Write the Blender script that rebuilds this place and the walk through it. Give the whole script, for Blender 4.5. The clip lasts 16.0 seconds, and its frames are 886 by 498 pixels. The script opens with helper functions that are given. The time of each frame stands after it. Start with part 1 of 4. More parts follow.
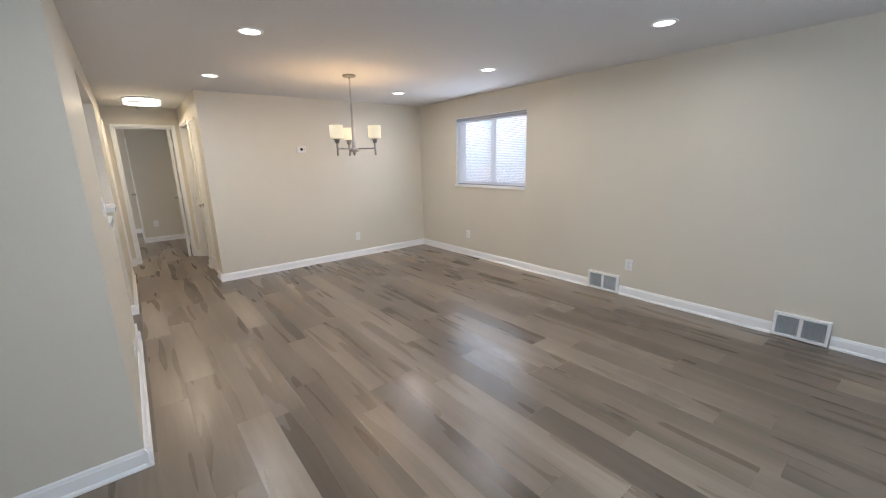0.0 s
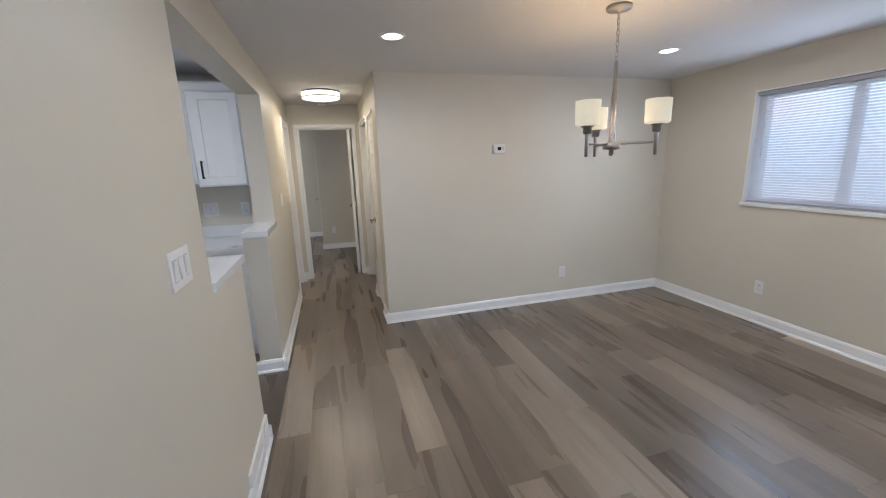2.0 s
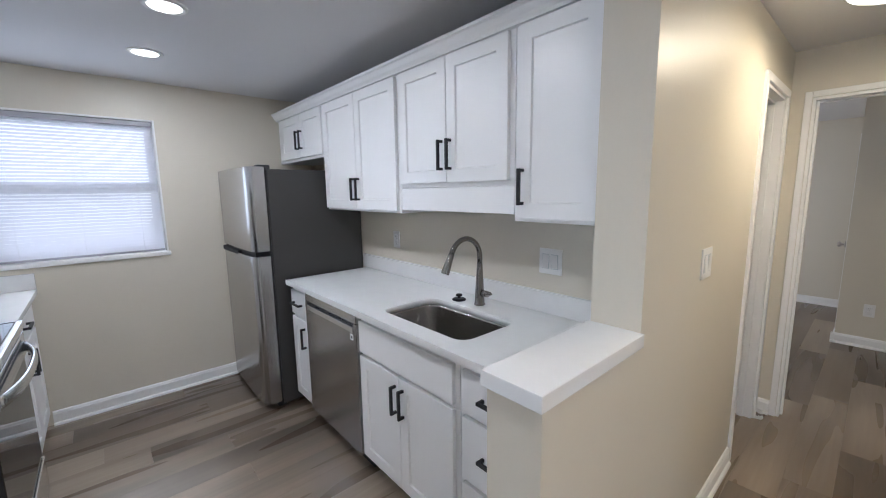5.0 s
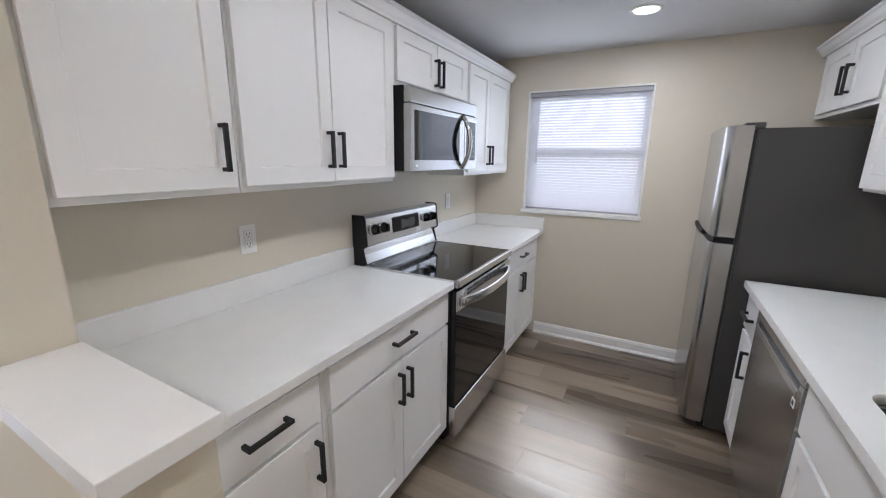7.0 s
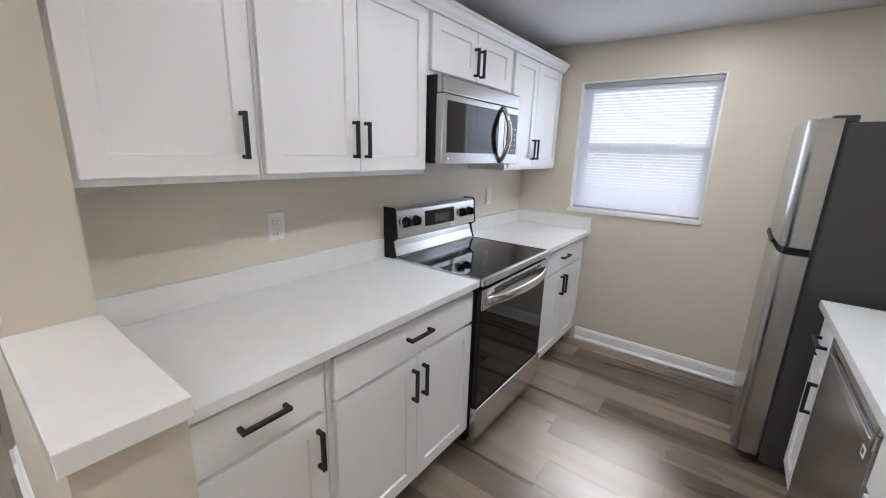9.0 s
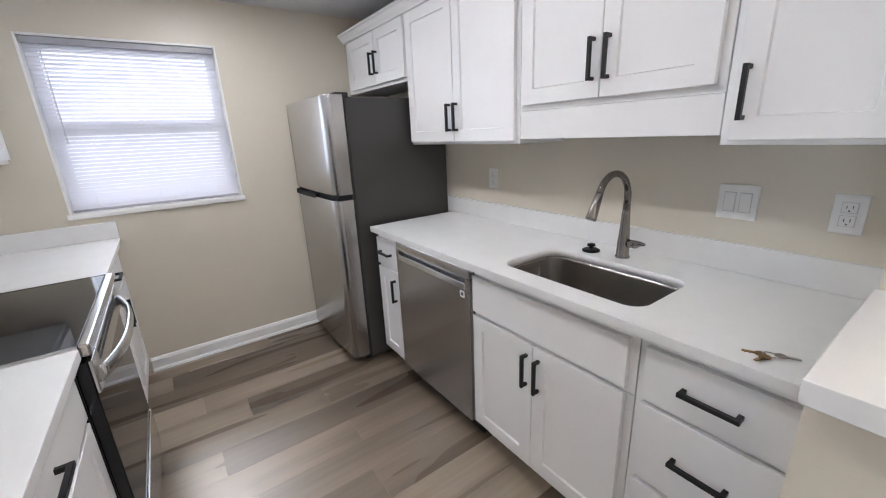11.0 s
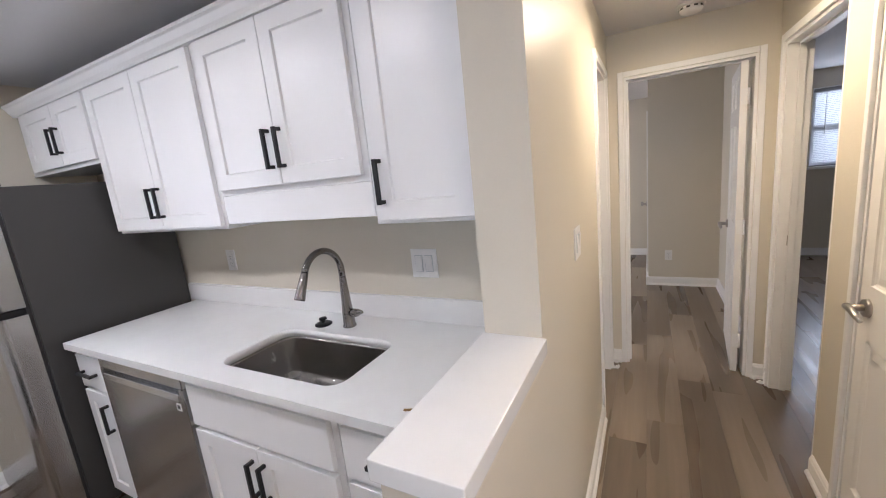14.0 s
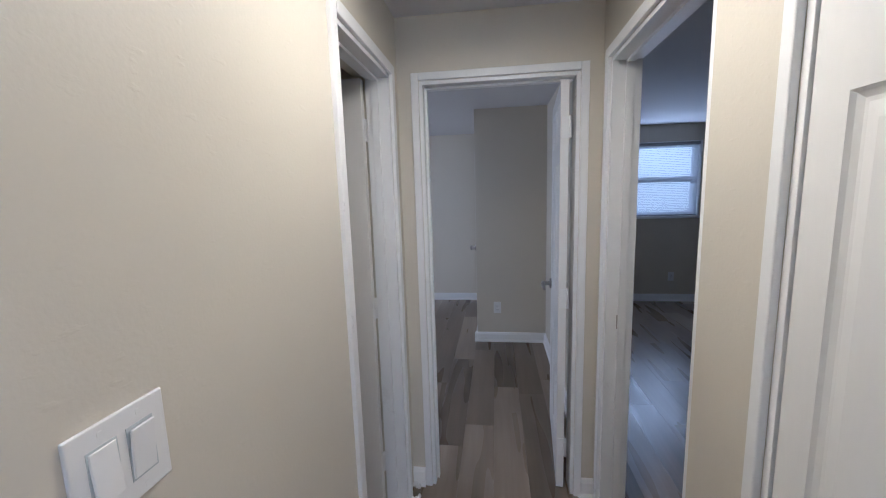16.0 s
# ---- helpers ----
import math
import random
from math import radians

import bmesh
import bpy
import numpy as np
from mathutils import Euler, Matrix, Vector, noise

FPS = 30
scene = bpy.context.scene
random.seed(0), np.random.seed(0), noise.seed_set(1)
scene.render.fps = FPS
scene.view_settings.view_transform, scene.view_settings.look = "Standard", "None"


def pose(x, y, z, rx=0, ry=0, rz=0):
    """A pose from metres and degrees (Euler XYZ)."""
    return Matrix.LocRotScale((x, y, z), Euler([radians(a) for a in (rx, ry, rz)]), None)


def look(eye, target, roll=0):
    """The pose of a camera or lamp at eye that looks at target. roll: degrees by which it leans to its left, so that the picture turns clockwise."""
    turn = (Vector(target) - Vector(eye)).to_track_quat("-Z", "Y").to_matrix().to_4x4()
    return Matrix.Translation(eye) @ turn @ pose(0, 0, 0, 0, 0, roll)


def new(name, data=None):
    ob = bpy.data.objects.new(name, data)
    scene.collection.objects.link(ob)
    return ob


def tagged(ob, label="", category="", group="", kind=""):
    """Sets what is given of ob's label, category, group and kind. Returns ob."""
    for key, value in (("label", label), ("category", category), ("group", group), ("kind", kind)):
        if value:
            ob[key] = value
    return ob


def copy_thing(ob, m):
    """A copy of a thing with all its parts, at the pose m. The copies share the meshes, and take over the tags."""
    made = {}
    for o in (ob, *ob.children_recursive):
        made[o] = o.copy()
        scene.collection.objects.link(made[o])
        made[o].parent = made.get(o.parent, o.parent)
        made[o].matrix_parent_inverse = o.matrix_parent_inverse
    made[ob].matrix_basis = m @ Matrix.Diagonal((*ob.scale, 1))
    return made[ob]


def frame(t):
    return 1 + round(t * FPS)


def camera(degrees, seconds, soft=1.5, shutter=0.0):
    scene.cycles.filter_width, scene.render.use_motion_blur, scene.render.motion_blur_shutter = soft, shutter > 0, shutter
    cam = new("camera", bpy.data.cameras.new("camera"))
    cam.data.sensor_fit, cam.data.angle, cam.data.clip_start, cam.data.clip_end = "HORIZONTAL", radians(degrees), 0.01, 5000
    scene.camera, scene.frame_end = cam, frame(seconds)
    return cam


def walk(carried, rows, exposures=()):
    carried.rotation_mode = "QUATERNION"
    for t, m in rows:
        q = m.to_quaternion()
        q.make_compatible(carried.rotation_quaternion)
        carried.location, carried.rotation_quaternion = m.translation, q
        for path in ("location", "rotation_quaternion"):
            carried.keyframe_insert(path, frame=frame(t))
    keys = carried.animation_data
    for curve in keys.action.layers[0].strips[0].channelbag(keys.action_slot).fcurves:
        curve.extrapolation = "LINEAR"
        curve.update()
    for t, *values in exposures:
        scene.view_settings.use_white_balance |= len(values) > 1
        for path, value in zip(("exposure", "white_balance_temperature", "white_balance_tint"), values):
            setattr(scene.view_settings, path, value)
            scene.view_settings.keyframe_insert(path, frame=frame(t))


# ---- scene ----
cam = camera(97.4, 16.0, 1.1)
EXPOSURES = [(0.0, -0.06, 5950, 12), (1.0, -0.14, 5800, 12), (2.0, -0.40, 5550, 11), (3.0, -0.17, 5350, 11), (3.7, -0.08, 5300, 11), (5.8, -0.2, 5850, 12), (8.2, -0.12, 6000, 13), (12.5, 0.05, 6100, 15), (14.5, 0.08, 5850, 18), (15.0, 0.0, 5600, 17), (15.5, -0.33, 5250, 16), (16.0, -0.5, 4800, 15)]
PATH = [
    (0, (0.148, 0.606, 1.437), (1.356, 2.134, 0.983), -1.5),
    (0.5, (0.218, 1.029, 1.403), (1.258, 2.682, 0.972), -1.6),
    (1, (0.332, 1.466, 1.399), (1.162, 3.238, 0.987), -1.6),
    (1.5, (0.427, 1.976, 1.43), (1.054, 3.836, 1.043), -1.8),
    (2, (0.472, 2.465, 1.479), (0.992, 4.348, 1.051), -2.0),
    (2.5, (0.585, 2.945, 1.425), (0.915, 4.878, 1.028), -2.9),
    (3, (0.611, 3.4, 1.42), (0.58, 5.362, 1.035), -2.3),
    (3.5, (0.558, 3.795, 1.466), (0.071, 5.704, 1.123), -1.8),
    (3.7, (0.552, 3.953, 1.445), (-0.123, 5.806, 1.116), -1.8),
    (5.8, (0.345, 4.956, 1.5), (-1.512, 5.611, 1.152), 0.3),
    (6, (0.325, 4.979, 1.485), (-1.596, 5.386, 1.109), 0.5),
    (6.5, (0.214, 5.06, 1.485), (-1.719, 4.799, 1.042), 1.2),
    (7, (0.169, 5.188, 1.486), (-1.544, 4.263, 1.03), 0.7),
    (7.5, (0.122, 5.341, 1.507), (-1.347, 4.042, 1.115), 0.5),
    (8, (0.119, 5.356, 1.549), (-1.234, 3.922, 1.216), 0.6),
    (8.2, (0.125, 5.348, 1.539), (-1.21, 3.906, 1.164), 0.8),
    (10.3, (-0.13, 4.937, 1.425), (-2.042, 5.194, 0.897), 0.4),
    (10.5, (-0.135, 4.856, 1.427), (-1.988, 5.398, 0.904), -0.6),
    (11, (-0.06, 4.682, 1.428), (-1.633, 5.779, 0.857), -2.6),
    (11.5, (-0.021, 4.65, 1.444), (-1.426, 5.976, 0.925), -2.8),
    (12, (-0.003, 4.62, 1.459), (-1.278, 6.104, 1.045), -2.2),
    (12.5, (0.059, 4.654, 1.47), (-0.993, 6.314, 1.101), -1.3),
    (13, (0.119, 4.717, 1.48), (-0.81, 6.445, 1.092), -1.8),
    (13.5, (0.14, 4.823, 1.516), (-0.883, 6.494, 1.115), -4.1),
    (14, (0.239, 4.964, 1.496), (-0.694, 6.693, 1.123), -6.0),
    (14.5, (0.397, 5.149, 1.48), (-0.157, 7.034, 1.104), -6.0),
    (15, (0.401, 5.429, 1.441), (0.198, 7.393, 1.121), -3.5),
    (15.5, (0.39, 5.766, 1.495), (0.264, 7.744, 1.228), -2.5),
    (16, (0.435, 6.109, 1.49), (0.164, 8.071, 1.207), -1.7),
]
walk(cam, [(t, look(eye, target, roll)) for t, eye, target, roll in PATH], EXPOSURES)

# ---- plan, in metres ----
H = 2.26            # ceiling
W, E, N, S = -3.04, 4.0, 11.44, -0.63   # outer walls' inner faces
SINK_Y, STOVE_Y = 6.27, 3.775         # kitchen walls
PIER = -0.155       # kitchen face of the hall wall
HALL_R = 0.89       # hall's right wall
NORTH_Y = 6.0       # dining wall
END_Y = 7.905        # end of the hall
CTR = 0.914         # worktops

# ---- world and lights ----
world = bpy.data.worlds.new("sky")
scene.world = world
world.use_nodes = True
wn = world.node_tree.nodes
wn.clear()
sky = wn.new("ShaderNodeTexSky")
sky.sky_type = "NISHITA"
sky.sun_disc = False
sky.sun_elevation = radians(48)
sky.sun_rotation = radians(262)
sky_bg = wn.new("ShaderNodeBackground")
sky_bg.inputs["Strength"].default_value = 0.15
sky_out = wn.new("ShaderNodeOutputWorld")
world.node_tree.links.new(sky.outputs[0], sky_bg.inputs[0])
world.node_tree.links.new(sky_bg.outputs[0], sky_out.inputs[0])


def lamp(name, kind, m, energy, color, size=0.1, size_y=None, spread=None):
    data = bpy.data.lights.new(name, kind)
    data.energy, data.color = energy, color
    if kind == "AREA":
        data.size = size
        data.shape = "DISK"
        if size_y:
            data.shape, data.size_y = "RECTANGLE", size_y
        if spread:
            data.spread = radians(spread)
    elif kind == "SUN":
        data.angle = radians(size)
    else:
        data.shadow_soft_size = size
    ob = new(name, data)
    ob.matrix_world = m
    return ob


sun = lamp("sun", "SUN", look((-20, -3, 22), (0, 0, 0)), 2.0, (1, 0.95, 0.88), 10)

DOWN = pose(0, 0, 0)
LED, LED_W = (1.0, 0.955, 0.89), 7.5
DOWNLIGHTS = [(0.91, 3.50), (0.915, 5.07), (3.04, 1.88), (3.03, 3.48), (3.02, 5.07), (0.31, 1.81), (0.31, 0.27),
              # last kitchen light is unseen, added from the row's spacing and sink-side brightness
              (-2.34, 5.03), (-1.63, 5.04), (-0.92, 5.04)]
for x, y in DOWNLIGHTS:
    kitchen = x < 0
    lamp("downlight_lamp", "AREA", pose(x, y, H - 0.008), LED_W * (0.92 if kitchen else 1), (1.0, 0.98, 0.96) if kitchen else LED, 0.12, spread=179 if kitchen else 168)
HALL_LAMP = (0.446, 6.98)
lamp("hall_lamp", "AREA", pose(*HALL_LAMP, H - 0.098), 13.5, (1.0, 0.80, 0.53), 0.34)
CHAND = Vector((2.02, 4.40, 0))
SIDE, DEEP = Vector((0.838, -0.546, 0)), Vector((0.546, 0.838, 0))
ARMS = [SIDE * 0.217 - DEEP * 0.038, SIDE * -0.141 - DEEP * 0.168, SIDE * -0.075 + DEEP * 0.207]
for a in ARMS:
    lamp("chandelier_lamp", "POINT", pose(CHAND.x + a.x, CHAND.y + a.y, 1.715), 4.8, (1.0, 0.62, 0.28), 0.025)
# the sky's light in the window openings
DAY = (0.80, 0.89, 1.0)
lamp("window_light", "AREA", pose(W + 0.06, 4.66, 1.53, 0, -90, 0), 3.6, DAY, 0.86, 0.86)
lamp("window_light", "AREA", pose(E - 0.06, 4.45, 1.52, 0, 90, 0), 11, DAY, 0.9, 1.28)
lamp("window_light", "AREA", pose(1.55, S + 0.04, 1.39, 90, 0, 0), 42, (0.70, 0.85, 1.0), 1.85, 1.2)
lamp("window_light", "AREA", pose(2.49, N - 0.03, 1.58, -90, 0, 0), 12, (0.86, 0.91, 1.0), 0.9, 0.9)
# added lamp that brightens the end bedroom from its unseen window
lamp("window_light", "AREA", pose(W + 0.03, 9.7, 1.5, 0, -90, 0), 34, (1.0, 0.97, 0.96), 0.9, 1.2)


# ---- materials ----
def nodes_of(name):
    m = bpy.data.materials.new(name)
    m.use_nodes = True
    t = m.node_tree
    return m, t.nodes, t.links, t.nodes["Principled BSDF"]


def noise_at(n, l, coords, scale, detail=3.0, rough=0.5):
    t = n.new("ShaderNodeTexNoise")
    t.inputs["Scale"].default_value = scale
    t.inputs["Detail"].default_value = detail
    t.inputs["Roughness"].default_value = rough
    if coords:
        l.new(coords, t.inputs["Vector"])
    return t.outputs[0]


def stretched(n, l, coords, scale, rot=(0, 0, 0)):
    mp = n.new("ShaderNodeMapping")
    mp.inputs["Scale"].default_value = scale
    mp.inputs["Rotation"].default_value = rot
    l.new(coords, mp.inputs["Vector"])
    return mp.outputs[0]


def ramp(n, l, fac, stops):
    r = n.new("ShaderNodeValToRGB")
    while len(r.color_ramp.elements) < len(stops):
        r.color_ramp.elements.new(0.5)
    for e, (p, c) in zip(r.color_ramp.elements, stops):
        e.position, e.color = p, (*c, 1)
    l.new(fac, r.inputs[0])
    return r.outputs[0]


def spread_to(n, l, fac, lo, hi, a=0.3, b=0.7):
    r = n.new("ShaderNodeMapRange")
    r.inputs[1].default_value, r.inputs[2].default_value = a, b
    r.inputs[3].default_value, r.inputs[4].default_value = lo, hi
    l.new(fac, r.inputs[0])
    return r.outputs[0]


def bumped(n, l, p, height, strength, distance, before=None):
    b = n.new("ShaderNodeBump")
    b.inputs["Strength"].default_value = strength
    b.inputs["Distance"].default_value = distance
    l.new(height, b.inputs["Height"])
    if before:
        l.new(before, b.inputs["Normal"])
    l.new(b.outputs[0], p.inputs["Normal"])
    return b.outputs[0]


def surface(name, color, rough, metal=0.0, var=0.06, big=2.5, fine=160.0, bump=0.05, dist=0.001, stretch=(1, 1, 1), wear=0.08, lump=0.0, coat=0.0, spec=0.5, flaws=False):
    """A plain surface with variation at two scales, in metres of the world."""
    m, n, l, p = nodes_of(name)
    geo = n.new("ShaderNodeNewGeometry").outputs["Position"]
    fit = stretched(n, l, geo, stretch)
    large, small = noise_at(n, l, geo, big, 4), noise_at(n, l, fit, fine, 2)
    both = n.new("ShaderNodeMath")
    both.operation = "MULTIPLY_ADD"
    l.new(small, both.inputs[0])
    both.inputs[1].default_value = 0.35
    l.new(large, both.inputs[2])
    lo, hi = [max(0, c * (1 - var)) for c in color], [min(1, c * (1 + var * 0.6)) for c in color]
    l.new(ramp(n, l, both.outputs[0], [(0.35, lo), (0.95, hi)]), p.inputs["Base Color"])
    l.new(spread_to(n, l, both.outputs[0], max(0.02, rough - wear), min(1, rough + wear), 0.4, 0.95), p.inputs["Roughness"])
    p.inputs["Metallic"].default_value = metal
    p.inputs["Specular IOR Level"].default_value = spec
    p.inputs["Coat Weight"].default_value = coat
    p.inputs["Coat Roughness"].default_value = 0.15
    before = None
    if lump:
        before = bumped(n, l, p, noise_at(n, l, geo, 9, 3), lump, 0.006)
    if flaws:
        # small nicks and trowel marks left under the paint
        nick = noise_at(n, l, stretched(n, l, geo, (26, 26, 60)), 1.0, 3)
        before = bumped(n, l, p, spread_to(n, l, nick, 0, 1, 0.62, 0.80), 0.42, 0.0011, before)
    bumped(n, l, p, small, bump, dist, before)
    return m


M_WALL = surface("wall_paint", (0.658, 0.609, 0.510), 0.44, var=0.035, big=1.6, fine=150, bump=0.20, dist=0.0013, lump=0.08, flaws=True)
M_CEIL = surface("ceiling_paint", (0.70, 0.695, 0.70), 0.8, var=0.03, big=1.2, fine=120, bump=0.16, dist=0.0015)
M_TRIM = surface("trim_paint", (0.86, 0.855, 0.84), 0.34, var=0.03, big=5, fine=90, bump=0.02)
M_DOOR = surface("door_paint", (0.83, 0.815, 0.78), 0.36, var=0.03, big=4, fine=110, bump=0.06, stretch=(1, 1, 0.15))
M_CAB = surface("cabinet_paint", (0.87, 0.87, 0.868), 0.32, var=0.015, big=3, fine=140, bump=0.012, wear=0.02)
M_QUARTZ = surface("quartz", (0.82, 0.82, 0.81), 0.11, var=0.03, big=10, fine=420, bump=0.0, wear=0.015)
M_STEEL = surface("brushed_steel", (0.50, 0.49, 0.48), 0.27, 1.0, var=0.012, big=0.8, fine=10, bump=0.0, stretch=(20, 20, 1), wear=0.008)
M_STEEL_H = surface("brushed_steel_across", (0.68, 0.675, 0.67), 0.25, 1.0, var=0.012, big=0.8, fine=10, bump=0.0, stretch=(1, 20, 20), wear=0.008)
M_BRIGHT = surface("polished_steel", (0.78, 0.78, 0.78), 0.22, 1.0, var=0.01, bump=0.0, wear=0.01)
M_NICKEL = surface("brushed_nickel", (0.46, 0.43, 0.40), 0.31, 1.0, var=0.05, big=30, fine=300, bump=0.02, wear=0.05)
M_SINK = surface("sink_steel", (0.38, 0.365, 0.345), 0.25, 1.0, var=0.02, big=9, fine=60, bump=0.006, dist=0.0002, stretch=(1, 20, 1), wear=0.03)
M_BLACK = surface("black_metal", (0.012, 0.012, 0.013), 0.42, 0.2, var=0.1, big=30, fine=300, bump=0.03)
M_FAUCET = surface("faucet_nickel", (0.27, 0.25, 0.235), 0.24, 1.0, var=0.05, big=30, fine=300, bump=0.01, wear=0.04)
M_PLASTIC_K = surface("black_plastic", (0.012, 0.012, 0.013), 0.5, spec=0.2, var=0.1, big=20, fine=300, bump=0.03)
M_GLASS_K = surface("black_glass", (0.006, 0.006, 0.007), 0.035, var=0.1, big=4, fine=50, bump=0.0, wear=0.01, spec=0.45)
M_FRIDGE = surface("fridge_side", (0.050, 0.048, 0.046), 0.45, 0.1, var=0.05, big=3, fine=600, bump=0.12, dist=0.0006)
M_PLATE = surface("white_plastic", (0.82, 0.81, 0.79), 0.32, var=0.0, big=20, fine=200, bump=0.0, wear=0.0)
M_SLOT = surface("dark_slot", (0.03, 0.03, 0.03), 0.6)
M_GRILLE = surface("register_grey", (0.52, 0.55, 0.56), 0.5, var=0.05)
# slightly grey blind rails, with their backlit shade put into the colour
M_RAIL_BACKLIT = surface("rail_backlit_grey", (0.40, 0.40, 0.43), 0.4, var=0.04)
M_STEEL_M = surface("microwave_steel", (0.42, 0.415, 0.41), 0.25, 1.0, var=0.012, big=0.8, fine=10, bump=0.0, stretch=(1, 20, 20), wear=0.008)
M_VINYL = surface("vinyl_white", (0.78, 0.78, 0.78), 0.35, var=0.03)
M_BRASS = surface("aged_brass", (0.30, 0.19, 0.07), 0.35, 1.0, var=0.2, big=60)
M_SUB = surface("subfloor", (0.06, 0.05, 0.04), 0.9)
M_GREEN = surface("lawn", (0.05, 0.085, 0.03), 0.9, var=0.5, big=1.2, fine=30, bump=0.6, dist=0.03)


def slat_material():
    m, n, l, p = nodes_of("blind_slat")
    p.inputs["Base Color"].default_value = (0.82, 0.82, 0.84, 1)
    p.inputs["Roughness"].default_value = 0.45
    tr = n.new("ShaderNodeBsdfTranslucent")
    tr.inputs[0].default_value = (0.80, 0.80, 0.86, 1)
    mx = n.new("ShaderNodeMixShader")
    geo = n.new("ShaderNodeNewGeometry").outputs["Position"]
    l.new(spread_to(n, l, noise_at(n, l, geo, 6), 0.46, 0.54), mx.inputs[0])
    l.new(p.outputs[0], mx.inputs[1])
    l.new(tr.outputs[0], mx.inputs[2])
    l.new(mx.outputs[0], n["Material Output"].inputs[0])
    return m


def glass_material():
    m, n, l, p = nodes_of("window_glass")
    p.inputs["Base Color"].default_value = (0.95, 0.98, 0.98, 1)
    p.inputs["Roughness"].default_value = 0.02
    p.inputs["Transmission Weight"].default_value = 1
    p.inputs["IOR"].default_value = 1.05
    return m


def glow_material(name, color, strength, body=0.8):
    m, n, l, p = nodes_of(name)
    p.inputs["Base Color"].default_value = (body, body, body * 0.97, 1)
    p.inputs["Emission Color"].default_value = (*color, 1)
    p.inputs["Emission Strength"].default_value = strength
    return m


def plank_material(name, island):
    """Grey-brown vinyl oak: each plank its own tone, grain along y."""
    m, n, l, p = nodes_of(name)
    geo = n.new("ShaderNodeNewGeometry")
    tone = geo.outputs["Random Per Island"] if island else n.new("ShaderNodeObjectInfo").outputs["Random"]
    shift = n.new("ShaderNodeCombineXYZ")
    for i, k in enumerate((37.0, 91.0, 11.0)):
        mu = n.new("ShaderNodeMath")
        mu.operation = "MULTIPLY"
        l.new(tone, mu.inputs[0])
        mu.inputs[1].default_value = k
        l.new(mu.outputs[0], shift.inputs[i])
    add = n.new("ShaderNodeVectorMath")
    l.new(geo.outputs["Position"], add.inputs[0])
    l.new(shift.outputs[0], add.inputs[1])
    pos = add.outputs[0]
    broad = noise_at(n, l, stretched(n, l, pos, (5.0, 0.6, 1)), 1.0, 1, 0.4)
    cloud = noise_at(n, l, stretched(n, l, pos, (11, 1.0, 1)), 1.0, 1, 0.4)
    grain = noise_at(n, l, stretched(n, l, pos, (45, 2.5, 1)), 1.0, 2, 0.5)
    knot = noise_at(n, l, stretched(n, l, pos, (85, 15.0, 1)), 1.0, 1, 0.4)
    base = ramp(n, l, tone, [(0.0, (0.104, 0.082, 0.064)), (0.18, (0.214, 0.178, 0.142)), (0.36, (0.130, 0.104, 0.082)), (0.58, (0.284, 0.241, 0.197)), (0.78, (0.152, 0.124, 0.099)), (1.0, (0.340, 0.294, 0.243))])

    def times(a, fac, lo, hi, x0, x1):
        mx = n.new("ShaderNodeMixRGB")
        mx.blend_type = "MULTIPLY"
        mx.inputs[0].default_value = 1
        l.new(a, mx.inputs[1])
        l.new(ramp(n, l, fac, [(x0, (lo, lo * 0.98, lo * 0.95)), (x1, (hi, hi * 0.995, hi * 0.98))]), mx.inputs[2])
        return mx.outputs[0]
    c = times(base, broad, 0.64, 1.34, 0.2, 0.8)
    c = times(c, cloud, 0.82, 1.18, 0.2, 0.8)
    c = times(c, grain, 0.88, 1.11, 0.2, 0.8)
    c = times(c, knot, 1.0, 0.6, 0.80, 0.88)
    l.new(c, p.inputs["Base Color"])
    l.new(spread_to(n, l, cloud, 0.25, 0.35), p.inputs["Roughness"])
    p.inputs["Specular IOR Level"].default_value = 0.6
    bumped(n, l, p, grain, 0.03, 0.0008, bumped(n, l, p, cloud, 0.04, 0.003))
    return m


M_SLAT, M_PANE = slat_material(), glass_material()
M_LED = glow_material("led_lens", (1.0, 0.95, 0.86), 6.0)
M_SHADE = glow_material("lit_shade", (1.0, 0.82, 0.50), 0.80, 0.25)
M_DRUM = glow_material("lit_diffuser", (1.0, 0.90, 0.70), 3.2)
M_PLANK, M_PLANK_FAR = plank_material("plank", False), plank_material("plank_joined", True)


# ---- mesh helpers ----
def box(bm, x0, x1, y0, y1, z0, z1, bevel=0.0, seg=1):
    x0, x1, y0, y1, z0, z1 = min(x0, x1), max(x0, x1), min(y0, y1), max(y0, y1), min(z0, z1), max(z0, z1)
    m = Matrix.LocRotScale(((x0 + x1) / 2, (y0 + y1) / 2, (z0 + z1) / 2), None, (x1 - x0, y1 - y0, z1 - z0))
    made = bmesh.ops.create_cube(bm, size=1, matrix=m)["verts"]
    if bevel:
        edges = {e for v in made for e in v.link_edges}
        bmesh.ops.bevel(bm, geom=list(edges), offset=bevel, segments=seg, affect="EDGES", profile=0.5)
    return bm


def boxes(*rows, bevel=0.0, seg=1):
    bm = bmesh.new()
    for r in rows:
        box(bm, *r, bevel=bevel, seg=seg)
    return bm


